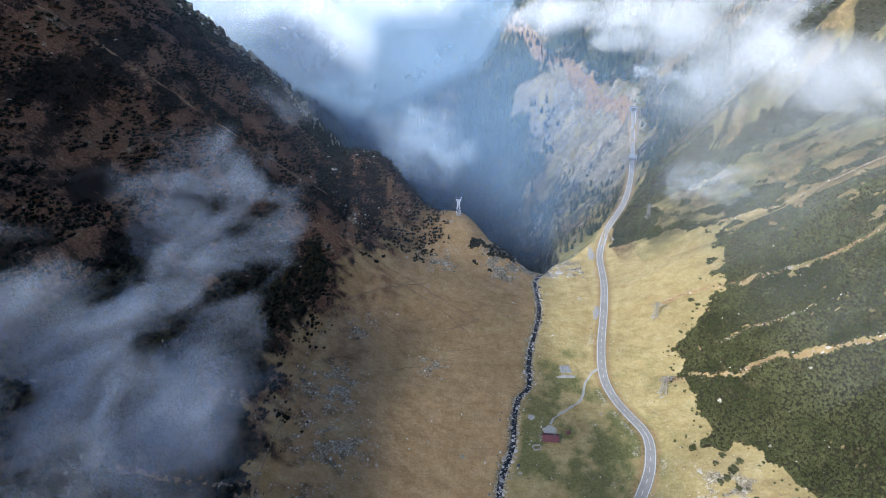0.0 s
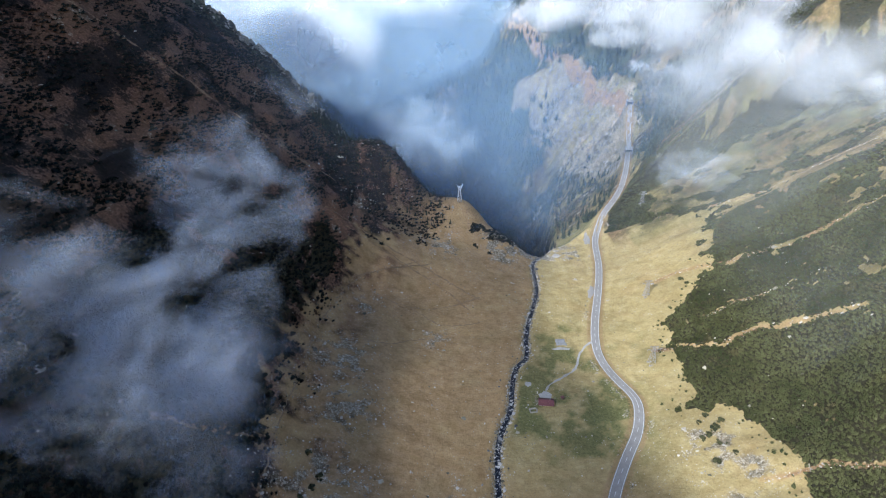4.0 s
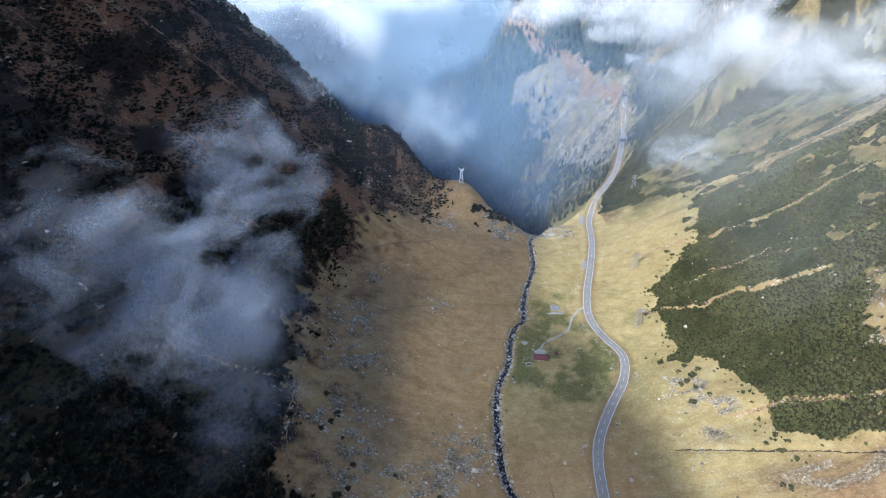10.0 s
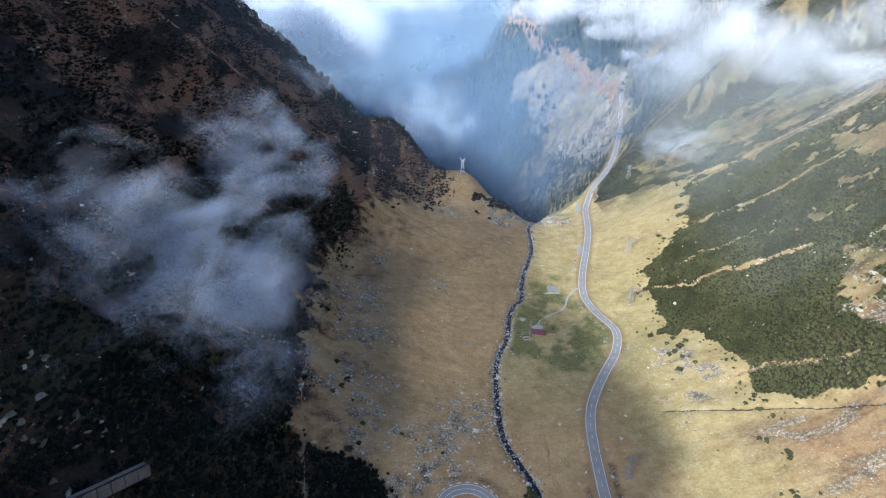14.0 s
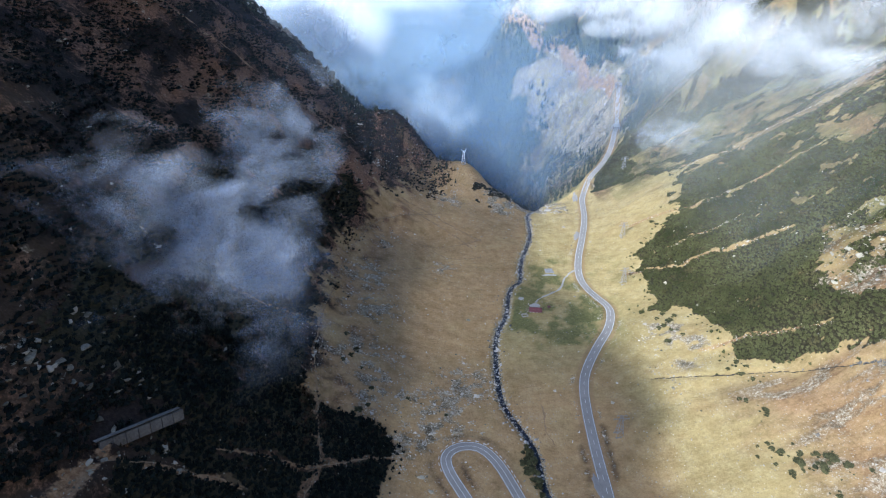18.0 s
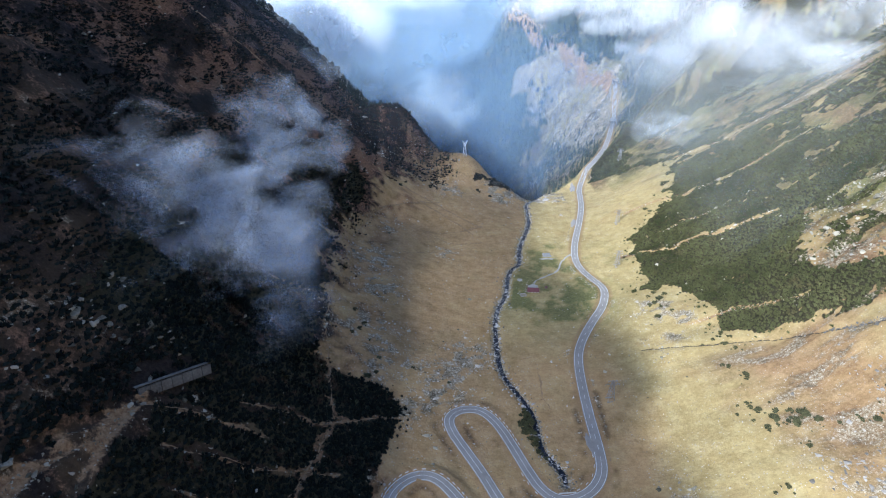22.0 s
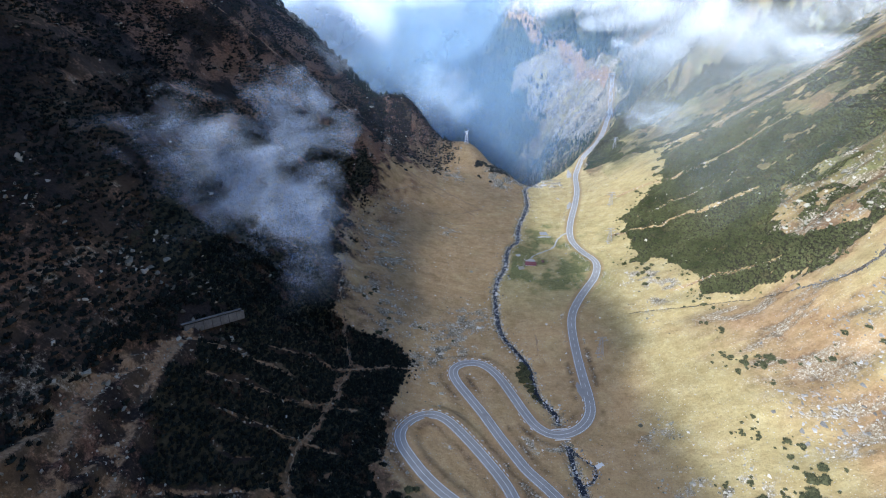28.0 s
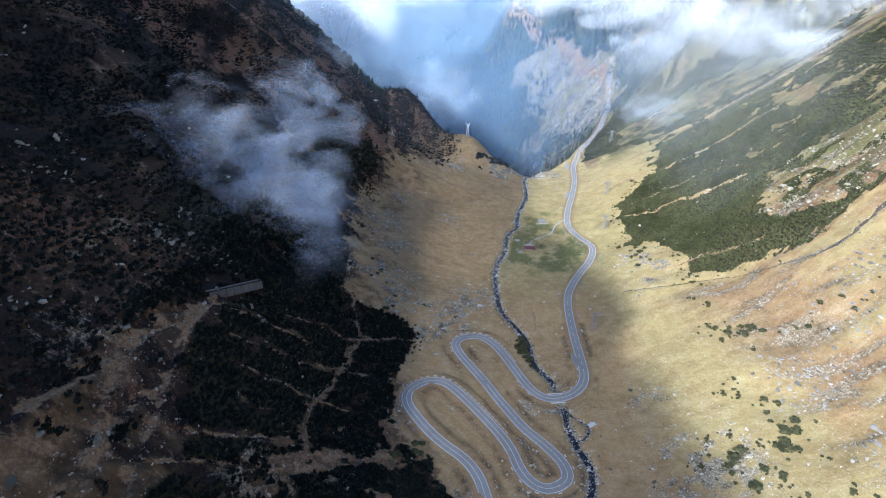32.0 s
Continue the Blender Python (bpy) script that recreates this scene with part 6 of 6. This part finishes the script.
def shade_cloud(label, base):
    """An unseen cloud bank added to shade the valley floor: three sheets of droplets with a ragged eastern edge."""
    # outline of the wanted shadow on the floor, carried up towards the sun
    edge_y = [-400, -200, -60, -12, 14, 40, 77, 115, 142, 172, 205, 248, 280, 305, 330, 362, 440, 480, 540, 600, 680, 760, 820]
    edge_x = [240, 200, 172, 164, 153, 143, 136, 128, 142, 148, 134, 120, 112, 100, 78, 72, 84, 84, 60, 40, 30, 10, -40]
    xs, ys = np.arange(-420, 261, 10.0), np.arange(-420, 881, 10.0)
    gx, gy = np.meshgrid(xs, ys)
    rim = np.interp(gy, edge_y, edge_x) - gx + 14 * fractal(gx, gy, 60, 4, 131)
    thick = np.clip(0.5 + rim / 13, 0, 1) * np.clip((860 - gy) / 60, 0, 1) * np.clip((gx + 420) / 60, 0, 1) * np.clip((gy + 420) / 60, 0, 1)
    thick = thick * np.interp(gx, [-90, 90], [0.62, 1.0]) * (0.86 + 0.25 * fractal(gx, gy, 140, 4, 133))
    points, faces, dense = [], [], []
    for k in range(3):
        reach = (base + 16 * k) / to_sun.z
        points.append(np.column_stack([(gx + to_sun.x * reach).ravel(), (gy + to_sun.y * reach).ravel(), np.full(gx.size, base + 16.0 * k) + 8 * fractal(gx, gy, 90, 3, 135 + k).ravel()]))
        i = (np.arange(len(ys) - 1)[:, None] * len(xs) + np.arange(len(xs) - 1)[None, :]).ravel() + k * gx.size
        faces.append(np.column_stack([i, i + 1, i + len(xs) + 1, i + len(xs)]))
        dense.append(thick.ravel())
    me = quick_mesh("cloud", np.vstack(points), np.vstack(faces), True)
    layer = me.attributes.new("droplets", "FLOAT", "POINT")
    layer.data.foreach_set("value", np.concatenate(dense).astype(np.float32))
    m, n, l, b = shader("shade_cloud_sheet")
    n.remove(b)
    a = n.new("ShaderNodeAttribute")
    a.attribute_name = "droplets"
    d, t, mix, clear, out = n.new("ShaderNodeBsdfDiffuse"), n.new("ShaderNodeBsdfTranslucent"), n.new("ShaderNodeMixShader"), n.new("ShaderNodeBsdfTransparent"), n.new("ShaderNodeMixShader")
    d.inputs["Color"].default_value = t.inputs["Color"].default_value = (0.86, 0.87, 0.88, 1)
    mix.inputs[0].default_value = 0.4
    l.new(calc(n, l, "MULTIPLY", calc(n, l, "MULTIPLY", a.outputs["Fac"], calc(n, l, "ADD", noise_node(n, l, 60, 4), 0.5)), 0.5, True), out.inputs[0])
    for q, socket in ((d, mix.inputs[1]), (t, mix.inputs[2]), (clear, out.inputs[1]), (mix, out.inputs[2]), (out, n["Material Output"].inputs["Surface"])):
        l.new(q.outputs[0], socket)
    me.materials.append(m)
    return tagged(new("cloud", me), label, "cloud", kind="stuff")


shade_cloud("unseen thin cloud bank added to shade the valley floor", 560.0)
GREY = "grey cloud drifting along the shaded slope"
for k, (centre, radius, layers) in enumerate((((-160, 166, 115), (114, 116, 40), 13), ((-150, 352, 112), (78, 135, 34), 13), ((-131, 235, 90), (74, 96, 28), 12), ((-113, 168, 74), (62, 62, 22), 9))):
    cloud(GREY, centre, radius, layers, M_CLOUD_GREY, seed=3 + k, tilt=40.0)
WHITE = "bright white cloud clinging to the sunny mountainside"
for k, (centre, radius) in enumerate((((335, 720, 152), (115, 140, 56)), ((350, 550, 160), (95, 95, 42)), ((405, 480, 146), (70, 70, 30)), ((345, 960, 165), (140, 130, 62)), ((235, 1300, 140), (130, 120, 50)), ((480, 760, 200), (150, 160, 60)), ((490, 540, 188), (120, 90, 40)), ((190, 1270, 122), (120, 90, 40)), ((330, 1150, 95), (70, 60, 26)), ((430, 620, 150), (70, 60, 30)), ((430, 660, 122), (110, 90, 42)), ((500, 470, 140), (90, 70, 40)))):
    cloud(WHITE, centre, radius, 6, M_CLOUD, seed=7 + k)
PUFF = "small white puff of cloud before the dark woods"
for k, (centre, radius) in enumerate((((306, 880, 92), (46, 36, 24)), ((350, 820, 97), (44, 36, 22)), ((290, 1120, 130), (60, 50, 26)), ((330, 700, 105), (50, 40, 20)))):
    cloud(PUFF, centre, radius, 6, M_CLOUD_PUFF, seed=51 + k)
PALE = "pale cloud over the distant valley"
for k, (centre, radius) in enumerate((((-290, 1200, 135), (210, 160, 85)), ((-90, 1650, 125), (260, 180, 60)), ((-210, 1000, 110), (120, 130, 75)))):
    cloud(PALE, centre, radius, 7, M_PALE, seed=31 + k)
M_VEIL = cloud_material("cloud_veil", 60, 2.2, 0.5, (0.8, 0.82, 0.84), top=0.13, stretch=(1, 0.8, 1.4), wisp=1.6)
for k, (centre, radius) in enumerate((((400, 540, 125), (110, 90, 50)), ((430, 440, 120), (90, 80, 45)), ((300, 660, 110), (90, 70, 40)), ((370, 760, 105), (100, 80, 50)))):
    cloud("thin veil of cloud before the sunny slope", centre, radius, 5, M_VEIL, seed=61 + k)
# nearer sheets, tinted to lift and blue the darks as air does
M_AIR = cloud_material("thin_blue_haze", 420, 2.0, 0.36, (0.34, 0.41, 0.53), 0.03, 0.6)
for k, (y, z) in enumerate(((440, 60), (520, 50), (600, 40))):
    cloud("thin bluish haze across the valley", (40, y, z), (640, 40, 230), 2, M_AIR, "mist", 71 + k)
cloud("thin wisp of cloud by the slope", (250, 528, 62), (62, 44, 26), 4, M_CLOUD_PUFF, seed=13)
cloud("thin wisp of cloud on the spur", (-163, 560, 126), (50, 40, 24), 4, M_WISP, seed=17)
cloud("white mist rising behind the spur", (-25, 680, 45), (80, 55, 62), 9, M_PLUME, seed=15)
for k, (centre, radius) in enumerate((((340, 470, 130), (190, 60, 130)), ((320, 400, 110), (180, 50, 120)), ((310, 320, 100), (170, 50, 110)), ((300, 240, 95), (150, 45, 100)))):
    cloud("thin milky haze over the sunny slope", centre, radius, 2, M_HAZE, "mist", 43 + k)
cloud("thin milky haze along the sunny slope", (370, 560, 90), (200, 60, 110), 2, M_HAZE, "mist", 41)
# aerial perspective painted on sheets, one behind the other down the valley
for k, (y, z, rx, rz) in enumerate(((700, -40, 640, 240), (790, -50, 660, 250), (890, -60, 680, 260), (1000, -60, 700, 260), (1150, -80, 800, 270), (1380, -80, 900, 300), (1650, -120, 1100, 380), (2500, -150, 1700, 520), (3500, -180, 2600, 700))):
    cloud("thin blue haze in the valley", (60, y, z), (rx, 60, rz), 2, M_AIR_TINT if y < 1400 else M_FAR_AIR_TINT, "mist", 21 + k)


def backdrop():
    m, n, l, b = shader("far_sky")
    n.remove(b)
    e = n.new("ShaderNodeEmission")
    pos = n.new("ShaderNodeNewGeometry").outputs["Position"]
    s = n.new("ShaderNodeSeparateXYZ")
    l.new(pos, s.inputs[0])
    up = n.new("ShaderNodeMapRange")
    for socket, value in zip(("From Min", "From Max"), (-500, 900)):
        up.inputs[socket].default_value = value
    l.new(calc(n, l, "ADD", s.outputs["Z"], calc(n, l, "MULTIPLY", noise_node(n, l, 700, 5), 500)), up.inputs["Value"])
    l.new(ramp(n, l, up.outputs[0], [(0.0, (0.5, 0.68, 0.9)), (0.35, (0.8, 0.88, 0.97)), (0.6, (0.95, 0.96, 0.98)), (1.0, (0.7, 0.8, 0.95))]), e.inputs["Color"])
    e.inputs["Strength"].default_value = 0.38
    l.new(e.outputs[0], n["Material Output"].inputs["Surface"])
    a = np.linspace(-0.75, 0.75, 25)
    co = np.vstack([np.column_stack([4600 * np.sin(a), 4600 * np.cos(a), np.full(25, z)]) for z in (-900.0, 900.0)])
    i = np.arange(24)
    me = quick_mesh("backdrop", co, np.column_stack([i, i + 1, i + 26, i + 25]), True)
    me.materials.append(m)
    tagged(new("backdrop", me), "pale hazy sky above the distant plain", "sky", kind="structure")


backdrop()
